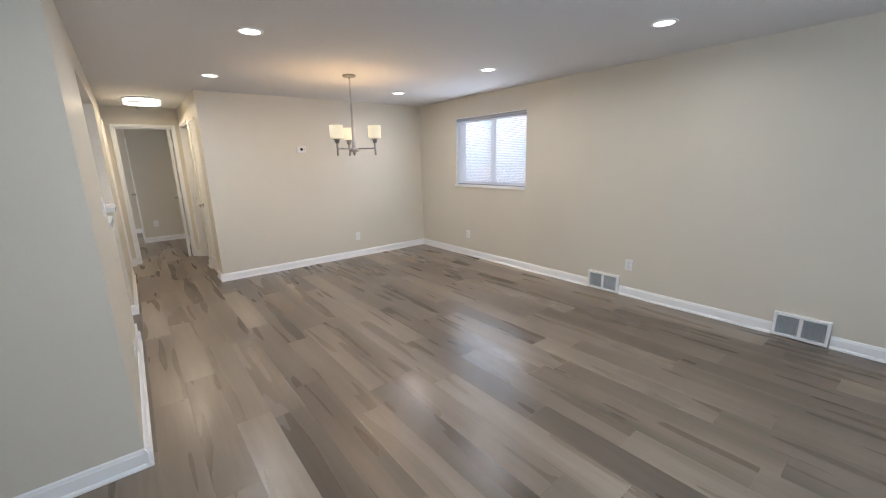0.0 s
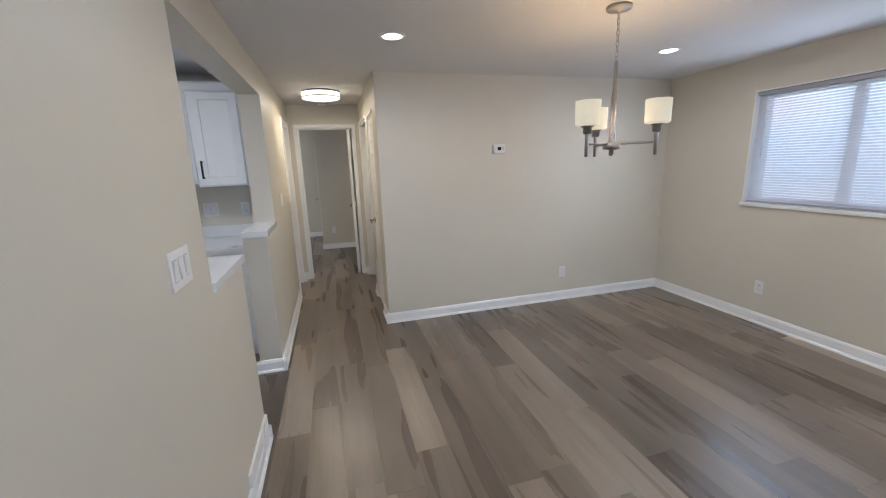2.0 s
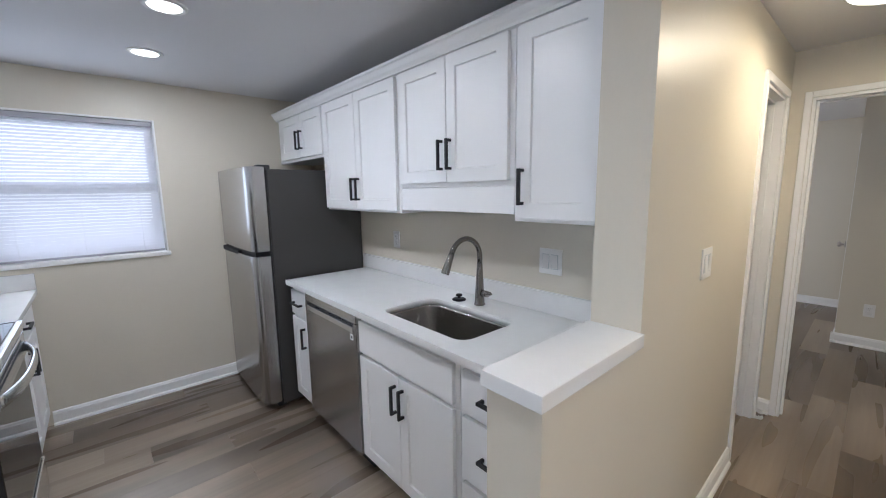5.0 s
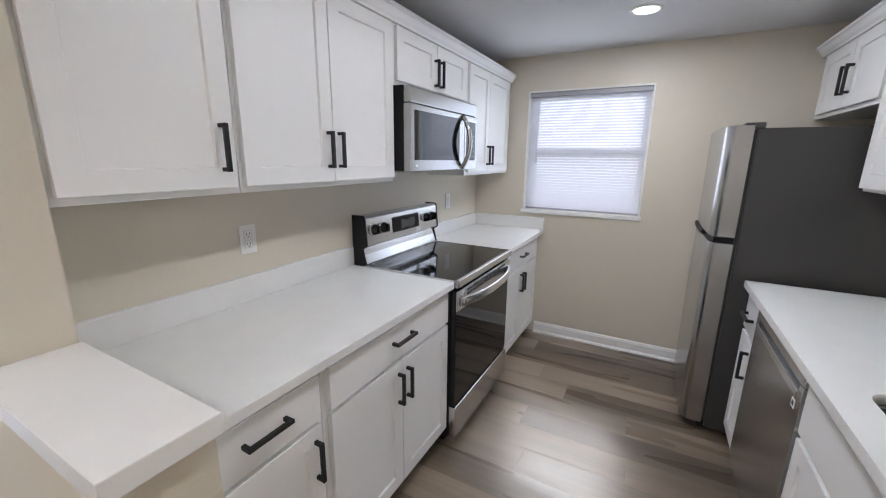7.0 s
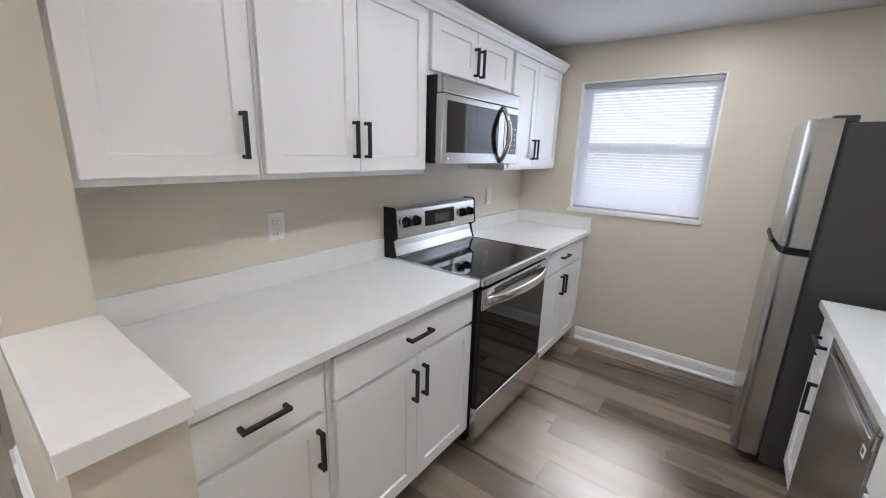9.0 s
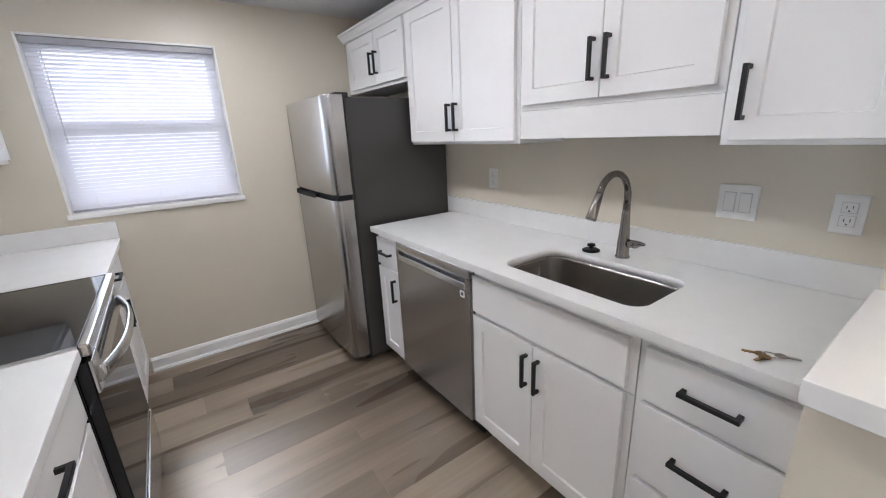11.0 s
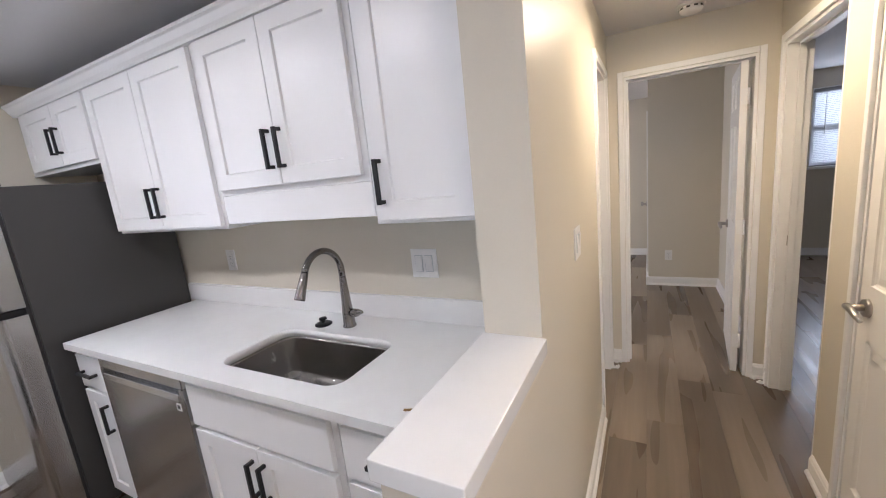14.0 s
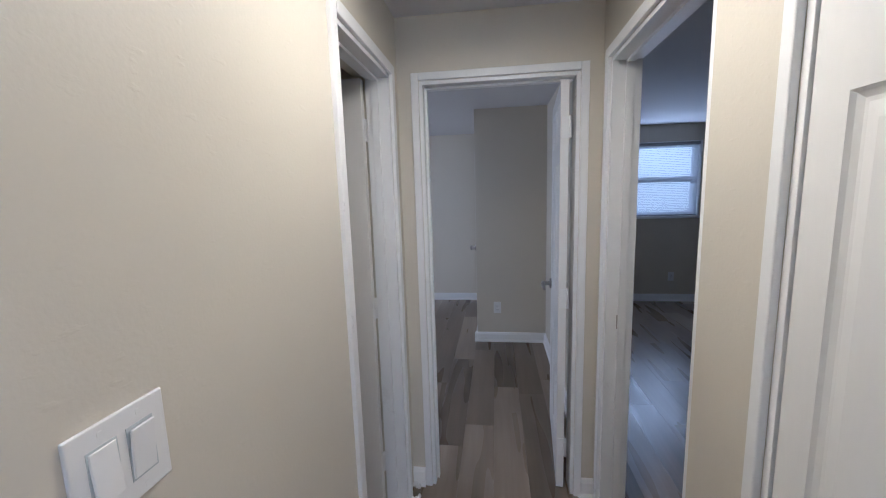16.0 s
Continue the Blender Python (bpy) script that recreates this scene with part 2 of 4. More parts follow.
def tube(bm, points, radii, seg=16, cap=True):
    """A round bar along points, with a radius for each."""
    pts = [Vector(p) for p in points]
    if not hasattr(radii, "__len__"):
        radii = [radii] * len(pts)
    rings, up = [], None
    for i, p in enumerate(pts):
        d = (pts[min(i + 1, len(pts) - 1)] - pts[max(i - 1, 0)]).normalized()
        if up is None:
            up = d.orthogonal().normalized()
        up = (up - d * up.dot(d)).normalized()
        side = d.cross(up)
        rings.append([bm.verts.new(p + (up * math.cos(a) + side * math.sin(a)) * radii[i]) for a in (2 * math.pi * k / seg for k in range(seg))])
    for a, b in zip(rings, rings[1:]):
        for k in range(seg):
            bm.faces.new((a[k], a[(k + 1) % seg], b[(k + 1) % seg], b[k])).smooth = True
    if cap:
        bm.faces.new(rings[0][::-1])
        bm.faces.new(rings[-1])
    return bm


def lathe(profile, x, y, seg=32, ring=False):
    """A turned body about the upright line at x, y. profile: rows of radius, height; ring: closed on itself, with a hole."""
    bm = bmesh.new()
    rings = []
    for r, z in profile:
        rings.append([bm.verts.new((x + r * math.cos(2 * math.pi * k / seg), y + r * math.sin(2 * math.pi * k / seg), z)) for k in range(seg)])
    for a, b in zip(rings, rings[1:] + (rings[:1] if ring else [])):
        for k in range(seg):
            bm.faces.new((a[k], a[(k + 1) % seg], b[(k + 1) % seg], b[k])).smooth = True
    if not ring:
        bm.faces.new(rings[0][::-1])
        bm.faces.new(rings[-1])
    bmesh.ops.recalc_face_normals(bm, faces=bm.faces)
    return bm


def root_place(ob):
    while ob.parent:
        ob = ob.parent
    return ob.location.copy()


def mesh_of(name, bm, material):
    me = bpy.data.meshes.new(name)
    bm.to_mesh(me)
    bm.free()
    me.materials.append(material)
    return me


def part(name, bm, material, parent, label=""):
    """Links a bmesh, given in the world's metres, as one mesh under a thing or a part."""
    bmesh.ops.translate(bm, verts=bm.verts, vec=-root_place(parent))
    ob = new(name, mesh_of(name, bm, material))
    ob.parent = parent
    return tagged(ob, label)


def thing(name, place, label, category, group="", kind=""):
    ob = new(name)
    ob.location = place
    ob.empty_display_size = 0.1
    return tagged(ob, label, category, group, kind)


def structure(name, bm, material, label="", category=""):
    return tagged(new(name, mesh_of(name, bm, material)), label, category, kind="structure")


def solid(name, bm, material, place, label, category, group=""):
    bmesh.ops.translate(bm, verts=bm.verts, vec=-Vector(place))
    ob = new(name, mesh_of(name, bm, material))
    ob.location = place
    return tagged(ob, label, category, group)


# ---- walls, floor, ceiling ----
def wall_with(axis, face, back, a0, a1, holes=(), z0=-0.02, z1=None):
    """A wall between face and back on its thin axis, from a0 to a1, with holes (a, b, low, high)."""
    z1 = H if z1 is None else z1
    cuts = sorted({a0, a1, *(h[0] for h in holes), *(h[1] for h in holes)})
    bm = bmesh.new()
    for u, v in zip(cuts, cuts[1:]):
        mid, gaps = (u + v) / 2, []
        for h in holes:
            if h[0] <= mid <= h[1]:
                gaps.append((h[2], h[3]))
        low = z0
        for g0, g1 in sorted(gaps) + [(z1, z1)]:
            if g0 - low > 0.001:
                r = (face, back, u, v) if axis == "x" else (u, v, face, back)
                box(bm, *r, low, g0)
            low = g1
    bmesh.ops.remove_doubles(bm, verts=bm.verts, dist=0.0002)
    return bm


WALL_LABEL = "cream painted wall with a faint orange-peel texture"
LW = (3.79, 5.11, 1.045, 1.99)       # living window in the east wall
KW = (4.215, 5.105, 1.07, 2.005)       # kitchen window in the west wall
SW = (0.45, 2.4, 0.76, 2.02)          # front window in the south wall
BW = (2.0, 2.98, 1.11, 2.05)         # right bedroom's window
EW = (9.1, 10.3, 0.9, 2.0)           # end bedroom's unseen window, added in the west wall for daylight
HD_L = (7.20, 7.77, -0.03, 1.985)  # doorways of the hall
HD_R = (7.04, 7.795, -0.03, 1.995)
HD_E = (0.099, 0.798, -0.03, 1.987)
CL = (6.310, 6.790, -0.03, 1.965)    # closet door
WALLS = [
    ("wall_east", wall_with("x", E, E + 0.16, S - 0.16, N + 0.16, [LW])),
    ("wall_west", wall_with("x", W - 0.16, W, S - 0.16, N + 0.16, [KW, EW])),
    ("wall_south", wall_with("y", S - 0.16, S, W, E, [SW])),
    ("wall_north", wall_with("y", N, N + 0.16, W, E, [BW])),
    ("wall_dining", wall_with("y", NORTH_Y, NORTH_Y + 0.11, HALL_R + 0.11, E)),
    ("wall_hall_closet_side", wall_with("x", HALL_R, HALL_R + 0.11, NORTH_Y, END_Y + 0.11, [CL, HD_R])),
    ("wall_closet", wall_with("y", 6.88, 6.98, HALL_R + 0.11, E)),
    ("wall_hall_end", wall_with("y", END_Y, END_Y + 0.11, W, HALL_R, [HD_E])),
    ("wall_bedrooms", wall_with("x", 0.91, 1.0, END_Y + 0.11, N)),
    ("wall_bedroom_closet_front", wall_with("y", 9.90, 10.0, 0.24, 0.91)),
    ("wall_bedroom_closet_side", wall_with("x", 0.24, 0.34, 10.0, N)),
    ("wall_hall_kitchen_side", wall_with("x", PIER, 0.0, 5.885, END_Y, [HD_L])),
    ("wall_sink", wall_with("y", SINK_Y, SINK_Y + 0.12, W, PIER)),
    ("wall_stove", wall_with("y", STOVE_Y - 0.12, STOVE_Y, W, PIER)),
    ("wall_pier", wall_with("x", PIER, 0.0, 2.815, 4.069)),
    ("wall_entry", wall_with("y", 2.815, 2.92, W, PIER)),
    ("header_beam", wall_with("x", PIER, 0.0, 4.069, 5.885, z0=2.045)),
    ("half_wall_stove_side", wall_with("x", PIER, 0.0, 4.069, 4.572, z1=1.024)),
    ("half_wall_sink_side", wall_with("x", PIER, 0.0, 5.392, 5.885, z1=1.024)),
]
for nm, bm in WALLS:
    structure(nm, bm, M_WALL, WALL_LABEL, "wall")
structure("ceiling", boxes((W - 0.16, E + 0.16, S - 0.16, N + 0.16, H, H + 0.12)), M_CEIL, "flat white painted ceiling", "ceiling")
floor = structure("floor", boxes((W - 0.16, E + 0.16, S - 0.16, N + 0.16, -0.2, -0.012)), M_SUB, "grey-brown wood-look plank floor", "floor")

# outdoors
structure("ground", boxes((-400, 400, -400, 400, -1.2, -0.9)), M_GREEN, "green lawn around the house", "ground")


def baseboard(name, p, q, out):
    """Skirting with a shoe moulding from p to q; out: the way into the room."""
    p, q, o = Vector((*p, 0)), Vector((*q, 0)), Vector((*out, 0))
    prof = [(0, 0), (0.026, 0), (0.0255, 0.006), (0.0225, 0.013), (0.0165, 0.0185), (0.0135, 0.0195), (0.0135, 0.074), (0.0105, 0.080), (0.0085, 0.088), (0.0035, 0.0945), (0.0, 0.095)]
    bm = bmesh.new()
    ends = [[bm.verts.new(c + o * d + Vector((0, 0, z))) for d, z in prof] for c in (p, q)]
    k = len(prof)
    for i in range(k):
        bm.faces.new((ends[0][i], ends[0][(i + 1) % k], ends[1][(i + 1) % k], ends[1][i]))
    bm.faces.new(ends[0])
    bm.faces.new(ends[1][::-1])
    bmesh.ops.recalc_face_normals(bm, faces=bm.faces)
    structure(name, bm, M_TRIM, "white painted baseboard with shoe moulding", "baseboard")


b = 0.026
BASE = [
    ((HALL_R - b, NORTH_Y), (E, NORTH_Y), (0, -1)), ((E, S), (E, 0.905), (-1, 0)), ((E, 1.245), (E, 2.51), (-1, 0)), ((E, 2.86), (E, NORTH_Y), (-1, 0)),
    ((W, S), (E, S), (0, 1)), ((W, 2.815), (b, 2.815), (0, -1)), ((0, 2.815 - b), (0, 4.572 + b), (1, 0)), ((PIER, 4.572), (b, 4.572), (0, 1)),
    ((PIER - b, 5.392), (b, 5.392), (0, -1)), ((0, 5.392 - b), (0, 7.15), (1, 0)),
    ((HALL_R, NORTH_Y - b), (HALL_R, 6.306), (-1, 0)), ((HALL_R, 6.825), (HALL_R, 7.036), (-1, 0)),
    ((0.0, END_Y), (0.064, END_Y), (0, -1)), ((0.833, END_Y), (HALL_R, END_Y), (0, -1)),
    ((W, 4.38), (W, 5.56), (1, 0)),
    ((W, N), (0.24, N), (0, -1)), ((0.24 - b, 9.90), (0.91, 9.90), (0, -1)), ((0.91, 8.05), (0.91, 9.90), (-1, 0)), ((0.24, 9.90 - b), (0.24, N), (-1, 0)),
    ((1.0, N), (E, N), (0, -1)), ((E, 6.98), (E, N), (-1, 0)),
]
for i, row in enumerate(BASE):
    baseboard("baseboard_%d" % (i + 1), *row)


patch = structure("trim_patch", boxes((0.0004, 0.0136, 4.12, 4.574, 0.0955, 0.165), bevel=0.0015), M_TRIM, "white painted board patch above the baseboard", "trim")
part("screw_hole", boxes((0.0134, 0.0142, 4.365, 4.375, 0.112, 0.122)), M_SLOT, patch)


def casing(name, axis, face, out, hole, depth, wide=0.042, near=True, far=True, far_stop=True):
    """Door casing and jamb round a doorway: hole (a, b, low, high) in a wall whose face lies at face, looking out."""
    a0, a1, _, top = hole
    t = 0.014 * out
    root = tagged(new(name), "white painted door casing and jamb", "door frame", kind="structure")
    def put(nm, d0, d1, u0, u1, z0, z1, bev=0.003):
        r = (d0, d1, u0, u1) if axis == "x" else (u0, u1, d0, d1)
        part(nm, boxes((*r, z0, z1), bevel=bev, seg=2), M_TRIM, root)
    if near:
        put("casing_leg", face - 0.002 * out, face + t, a0 - wide, a0 - 0.001, 0, top + wide)
    if far:
        put("casing_leg", face - 0.002 * out, face + t, a1 + 0.001, a1 + wide, 0, top + wide)
    put("casing_head", face - 0.002 * out, face + t * 1.02, a0, a1, top + 0.001, top + wide)
    back = face - depth * out
    put("jamb", face, back, a0, a0 + 0.016, 0, top, 0.001)
    put("jamb", face, back, a1 - 0.016, a1, 0, top, 0.001)
    put("jamb_head", face, back, a0 + 0.016, a1 - 0.016, top - 0.016, top, 0.001)
    mid = face - depth * 0.45 * out
    put("door_stop", mid, mid - 0.03 * out, a0 + 0.016, a0 + 0.027, 0, top - 0.016, 0.001)
    if far_stop:
        put("door_stop", mid, mid - 0.03 * out, a1 - 0.027, a1 - 0.016, 0, top - 0.016, 0.001)
    put("door_stop", mid, mid - 0.03 * out, a0 + 0.027, a1 - 0.027, top - 0.027, top - 0.016, 0.001)
    return root


frame_left = casing("door_frame_1", "x", 0.0, 1, HD_L, 0.10)
frame_right = casing("door_frame_2", "x", HALL_R, -1, HD_R, 0.11, near=False)
frame_end = casing("door_frame_3", "y", END_Y, -1, HD_E, 0.11, wide=0.034, far_stop=False)
# ragged caulk at the feet of the casings
rng = random.Random(5)
for fx, fy, owner in ((0.018, END_Y - 0.014, frame_end), (0.030, HD_L[1] + 0.03, frame_left), (0.838, END_Y - 0.018, frame_end), (0.866, HD_R[1] + 0.03, frame_right)):
    bm = bmesh.new()
    for i in range(5):
        m = Matrix.Translation((fx + rng.uniform(-0.016, 0.016), fy + rng.uniform(-0.016, 0.016), 0.005)) @ Matrix.Diagonal((rng.uniform(0.006, 0.014), rng.uniform(0.006, 0.014), rng.uniform(0.006, 0.018), 1))
        bmesh.ops.create_icosphere(bm, subdivisions=2, radius=1, matrix=m)
    part("caulk", bm, M_TRIM, owner, "ragged white caulk")
frame_closet = casing("door_frame_4", "x", HALL_R, -1, CL, 0.11, wide=0.03, near=False)
part("strike_plate", boxes((HALL_R + 0.045, HALL_R + 0.075, HD_R[1] - 0.019, HD_R[1] - 0.0155, 0.90, 0.96), bevel=0.001), M_NICKEL, frame_right, "brushed nickel strike plate")
part("strike_hole", boxes((HALL_R + 0.054, HALL_R + 0.066, HD_R[1] - 0.0205, HD_R[1] - 0.0185, 0.915, 0.945)), M_SLOT, frame_right)


# ---- doors ----
def panel_slab(w, h, t, us, zs):
    """A moulded panel door: hinge edge at 0, width along x, thickness along y; panels where us and zs give pairs."""
    bm = bmesh.new()
    U = [0] + [u for pr in us for u in pr] + [w]
    Z = [0] + [z for pr in zs for z in pr] + [h]
    panels = []
    grids = []
    for y in (0, t):
        grids.append([[bm.verts.new((u, y, z)) for z in Z] for u in U])
    for s, g in enumerate(grids):
        for i in range(len(U) - 1):
            for j in range(len(Z) - 1):
                q = [g[i][j], g[i + 1][j], g[i + 1][j + 1], g[i][j + 1]]
                f = bm.faces.new(q if s == 0 else q[::-1])
                if i % 2 == 1 and j % 2 == 1:
                    panels.append(f)
    a, c = grids
    nu, nz = len(U) - 1, len(Z) - 1
    for i in range(nu):
        bm.faces.new((a[i][0], c[i][0], c[i + 1][0], a[i + 1][0]))
        bm.faces.new((a[i][nz], a[i + 1][nz], c[i + 1][nz], c[i][nz]))
    for j in range(nz):
        bm.faces.new((a[0][j], a[0][j + 1], c[0][j + 1], c[0][j]))
        bm.faces.new((a[nu][j], c[nu][j], c[nu][j + 1], a[nu][j + 1]))
    bmesh.ops.recalc_face_normals(bm, faces=bm.faces)
    for wide, deep in ((0.005, -0.005), (0.008, -0.004), (0.006, 0.0), (0.022, 0.006)):
        bmesh.ops.inset_individual(bm, faces=panels, thickness=wide, depth=deep, use_even_offset=True)
    return bm


def door_leaf(name, m, w, h, us, zs, handle, label, hinges=True):
    """A hinged door at the pose m (hinge line at its origin). handle: 'lever' or 'knob'."""
    t = 0.035
    root = tagged(new(name), label, "door")
    root.matrix_world = m
    def local(nm, bm, mat, parent, lab=""):
        ob = new(nm, mesh_of(nm, bm, mat))
        ob.parent = parent
        return tagged(ob, lab)
    slab = local("slab", panel_slab(w, h, t, us, zs), M_DOOR, root)
    hx, hz = w - 0.06, 0.90
    for side, y in ((-1, 0.0), (1, t)):
        bm = bmesh.new()
        tube(bm, [(hx, y, hz), (hx, y + side * 0.012, hz)], [0.032, 0.029], 24)
        local("rose", bm, M_NICKEL, root, "round brushed nickel rose")
        bm = bmesh.new()
        if handle == "lever":
            tube(bm, [(hx, y + side * 0.01, hz), (hx, y + side * 0.045, hz)], [0.012, 0.012], 16)
            tube(bm, [(hx + 0.012, y + side * 0.05, hz), (hx - 0.03, y + side * 0.052, hz + 0.001), (hx - 0.06, y + side * 0.05, hz - 0.010), (hx - 0.078, y + side * 0.044, hz - 0.022)], [0.013, 0.012, 0.010, 0.008], 14)
        else:
            tube(bm, [(hx, y + side * d, hz) for d in (0.01, 0.03, 0.038, 0.048, 0.058, 0.064)], [0.011, 0.011, 0.022, 0.027, 0.024, 0.012], 20)
        local("door_handle", bm, M_NICKEL, root, "brushed nickel door handle")
    if hinges:
        for z in (0.22, h / 2, h - 0.20):
            bm = boxes((-0.003, 0.032, -0.004, 0.0005, z - 0.045, z + 0.045), bevel=0.001)
            box(bm, -0.0035, -0.0004, -0.013, 0.030, z - 0.045, z + 0.045)
            tube(bm, [(-0.004, -0.006, z - 0.047), (-0.004, -0.006, z + 0.047)], 0.006, 10)
            local("hinge", bm, M_TRIM, root, "painted over butt hinge")
    return root


SIX_Z = [(0.20, 0.78), (0.978, 1.60), (1.708, 1.885)]
# end bedroom's door, open against the wall
door_leaf("door_1", pose(0.757, END_Y + 0.035, 0.008, 0, 0, 85), 0.70, 1.955, [(0.11, 0.315), (0.385, 0.59)], SIX_Z, "lever", "white six-panel door standing open into the bedroom")
# closet door, shut
door_leaf("door_2", pose(HALL_R + 0.040, CL[0] + 0.018, 0.008, 0, 0, 90), CL[1] - CL[0] - 0.037, 1.937, [(0.088, 0.380)], SIX_Z, "lever", "white three-panel closet door, shut, in the hall wall", hinges=False)
# bathroom door, open inwards
door_leaf("door_3", pose(-0.108, HD_L[1] - 0.020, 0.008, 0, 0, 180), 0.52, 1.955, [(0.09, 0.235), (0.285, 0.43)], SIX_Z, "lever", "white panel door standing open into a side room")
# bedroom closet door edge
door_leaf("door_4", pose(0.225, 10.88, 0.008, 0, 0, -90), 0.72, 1.955, [(0.11, 0.325), (0.395, 0.61)], SIX_Z, "knob", "white panel closet door beside the bedroom's corner", hinges=False)


# ---- windows and blinds ----
def window(name, axis, inner, out, hole, bars, sill=True, label="white vinyl window behind a mini blind"):
    """A window in the hole (a, b, low, high) of a wall with its inner face at inner; out: the way outdoors. bars: 'v' slider, 'h' hung sash."""
    a0, a1, z0, z1 = hole
    root = tagged(new(name), label, "window", kind="structure")
    def put(nm, d0, d1, u0, u1, w0, w1, mat, bev=0.002, lab=""):
        d0, d1 = inner + out * d0, inner + out * d1
        r = (d0, d1, u0, u1) if axis == "x" else (u0, u1, d0, d1)
        return part(nm, boxes((*r, w0, w1), bevel=bev), mat, root, lab)
    # painted reveal
    put("reveal", 0.001, 0.159, a0 - 0.001, a0 + 0.012, z0, z1, M_TRIM)
    put("reveal", 0.001, 0.159, a1 - 0.012, a1 + 0.001, z0, z1, M_TRIM)
    put("reveal", 0.001, 0.159, a0 + 0.012, a1 - 0.012, z1 - 0.012, z1 + 0.001, M_TRIM)
    if sill:
        put("window_sill", -0.018, 0.10, a0 - 0.012, a1 + 0.012, z0 - 0.022, z0 + 0.008, M_TRIM, 0.004)
    f0, f1, w = 0.085, 0.15, 0.045
    put("window_frame", f0, f1, a0 + 0.012, a0 + 0.012 + w, z0 + 0.008, z1 - 0.012, M_VINYL)
    put("window_frame", f0, f1, a1 - 0.012 - w, a1 - 0.012, z0 + 0.008, z1 - 0.012, M_VINYL)
    put("window_frame", f0, f1, a0 + 0.012 + w, a1 - 0.012 - w, z0 + 0.008, z0 + 0.008 + w, M_VINYL)
    put("window_frame", f0, f1, a0 + 0.012 + w, a1 - 0.012 - w, z1 - 0.012 - w, z1 - 0.012, M_VINYL)
    am, zm = (a0 + a1) / 2, (z0 + z1) / 2
    if bars == "v":
        put("meeting_stile", f0 + 0.005, f1 - 0.01, am - 0.028, am + 0.028, z0 + 0.05, z1 - 0.05, M_VINYL)
        halves = [(a0 + 0.055, am - 0.026, z0 + 0.05, z1 - 0.05), (am + 0.026, a1 - 0.055, z0 + 0.05, z1 - 0.05)]
    else:
        put("meeting_rail", f0 + 0.005, f1 - 0.01, a0 + 0.055, a1 - 0.055, zm - 0.028, zm + 0.028, M_VINYL)
        halves = [(a0 + 0.055, a1 - 0.055, z0 + 0.05, zm - 0.026), (a0 + 0.055, a1 - 0.055, zm + 0.026, z1 - 0.05)]
    for u0, u1, w0, w1 in halves:
        pane = put("pane", 0.118, 0.122, u0, u1, w0, w1, M_PANE, 0.0)
        pane.visible_shadow = False
    return root


def blind(axis, inner, out, hole, tilt, label, wand_at=0.12):
    """An aluminium mini blind, let down, inside the opening."""
    a0, a1, z0, z1 = hole
    a0, a1 = a0 + 0.016, a1 - 0.016
    d = inner + out * 0.035
    place = (d, (a0 + a1) / 2, z0) if axis == "x" else ((a0 + a1) / 2, d, z0)
    root = thing("window_blind", place, label, "blind", "mini blinds in the windows")
    def row(d0, d1, u0, u1, w0, w1):
        d0, d1 = d + out * d0, d + out * d1
        return ((d0, d1, u0, u1) if axis == "x" else (u0, u1, d0, d1)) + (w0, w1)
    part("head_rail", boxes(row(-0.022, 0.022, a0, a1, z1 - 0.045, z1 - 0.014), bevel=0.002), M_RAIL_BACKLIT, root)
    # dark sheet that stands in for the shadow above the head rail
    part("head_shadow_gap", boxes(row(-0.022, 0.018, a0, a1, z1 - 0.0135, z1 - 0.0125)), M_SLOT, root)
    part("bottom_rail", boxes(row(-0.013, 0.013, a0, a1, z0 + 0.012, z0 + 0.026), bevel=0.004, seg=2), M_RAIL_BACKLIT, root)
    bm = bmesh.new()
    n, wide = int((z1 - 0.05 - z0 - 0.03) / 0.0205), 0.025
    c, s = math.cos(radians(tilt)) * wide / 2, math.sin(radians(tilt)) * wide / 2
    for i in range(n):
        z = z0 + 0.036 + i * (z1 - 0.055 - z0 - 0.036) / (n - 1)
        pts = []
        for k in (-1, 0, 1):
            dd, dz = k * c, k * s + (0.0016 if k == 0 else 0)
            pts.append((d + out * dd, z + dz))
        rows = []
        for u in (a0 + 0.004, a1 - 0.004):
            rows.append([bm.verts.new((p, u, z_) if axis == "x" else (u, p, z_)) for p, z_ in pts])
        for k in range(2):
            bm.faces.new((rows[0][k], rows[0][k + 1], rows[1][k + 1], rows[1][k])).smooth = True
    tagged(part("slats", bm, M_SLAT, root), kind="stuff")
    for f in (0.14, 0.5, 0.86):
        u = a0 + (a1 - a0) * f
        for dd in (-0.0135, 0.0135):
            part("ladder_cord", boxes(row(dd - 0.0007, dd + 0.0007, u - 0.0007, u + 0.0007, z0 + 0.02, z1 - 0.045)), M_VINYL, root)
    u = a0 + (a1 - a0) * wand_at
    bm = bmesh.new()
    top = (d - out * 0.03, u, z1 - 0.05) if axis == "x" else (u, d - out * 0.03, z1 - 0.05)
    tube(bm, [top, (top[0], top[1], z1 - 0.55)], 0.0035, 6)
    part("tilt_wand", bm, M_VINYL, root, "clear plastic tilt wand")
    return root


window("window_1", "x", E, 1, LW, "v")
blind("x", E, 1, LW, 47, "white aluminium mini blind, let down, slats half open", 0.93)
window("window_2", "x", W, -1, KW, "h")
blind("x", W, -1, KW, 52, "white aluminium mini blind, let down, slats nearly shut", 0.08)
window("window_3", "y", S, -1, SW, "v")
blind("y", S, -1, SW, 46, "white aluminium mini blind over the front window")
window("window_4", "y", N, 1, BW, "h")
blind("y", N, 1, BW, 50, "white aluminium mini blind in the bedroom window")
# unseen window, added to let daylight into the end bedroom
window("window_5_unseen", "x", W, -1, EW, "v")


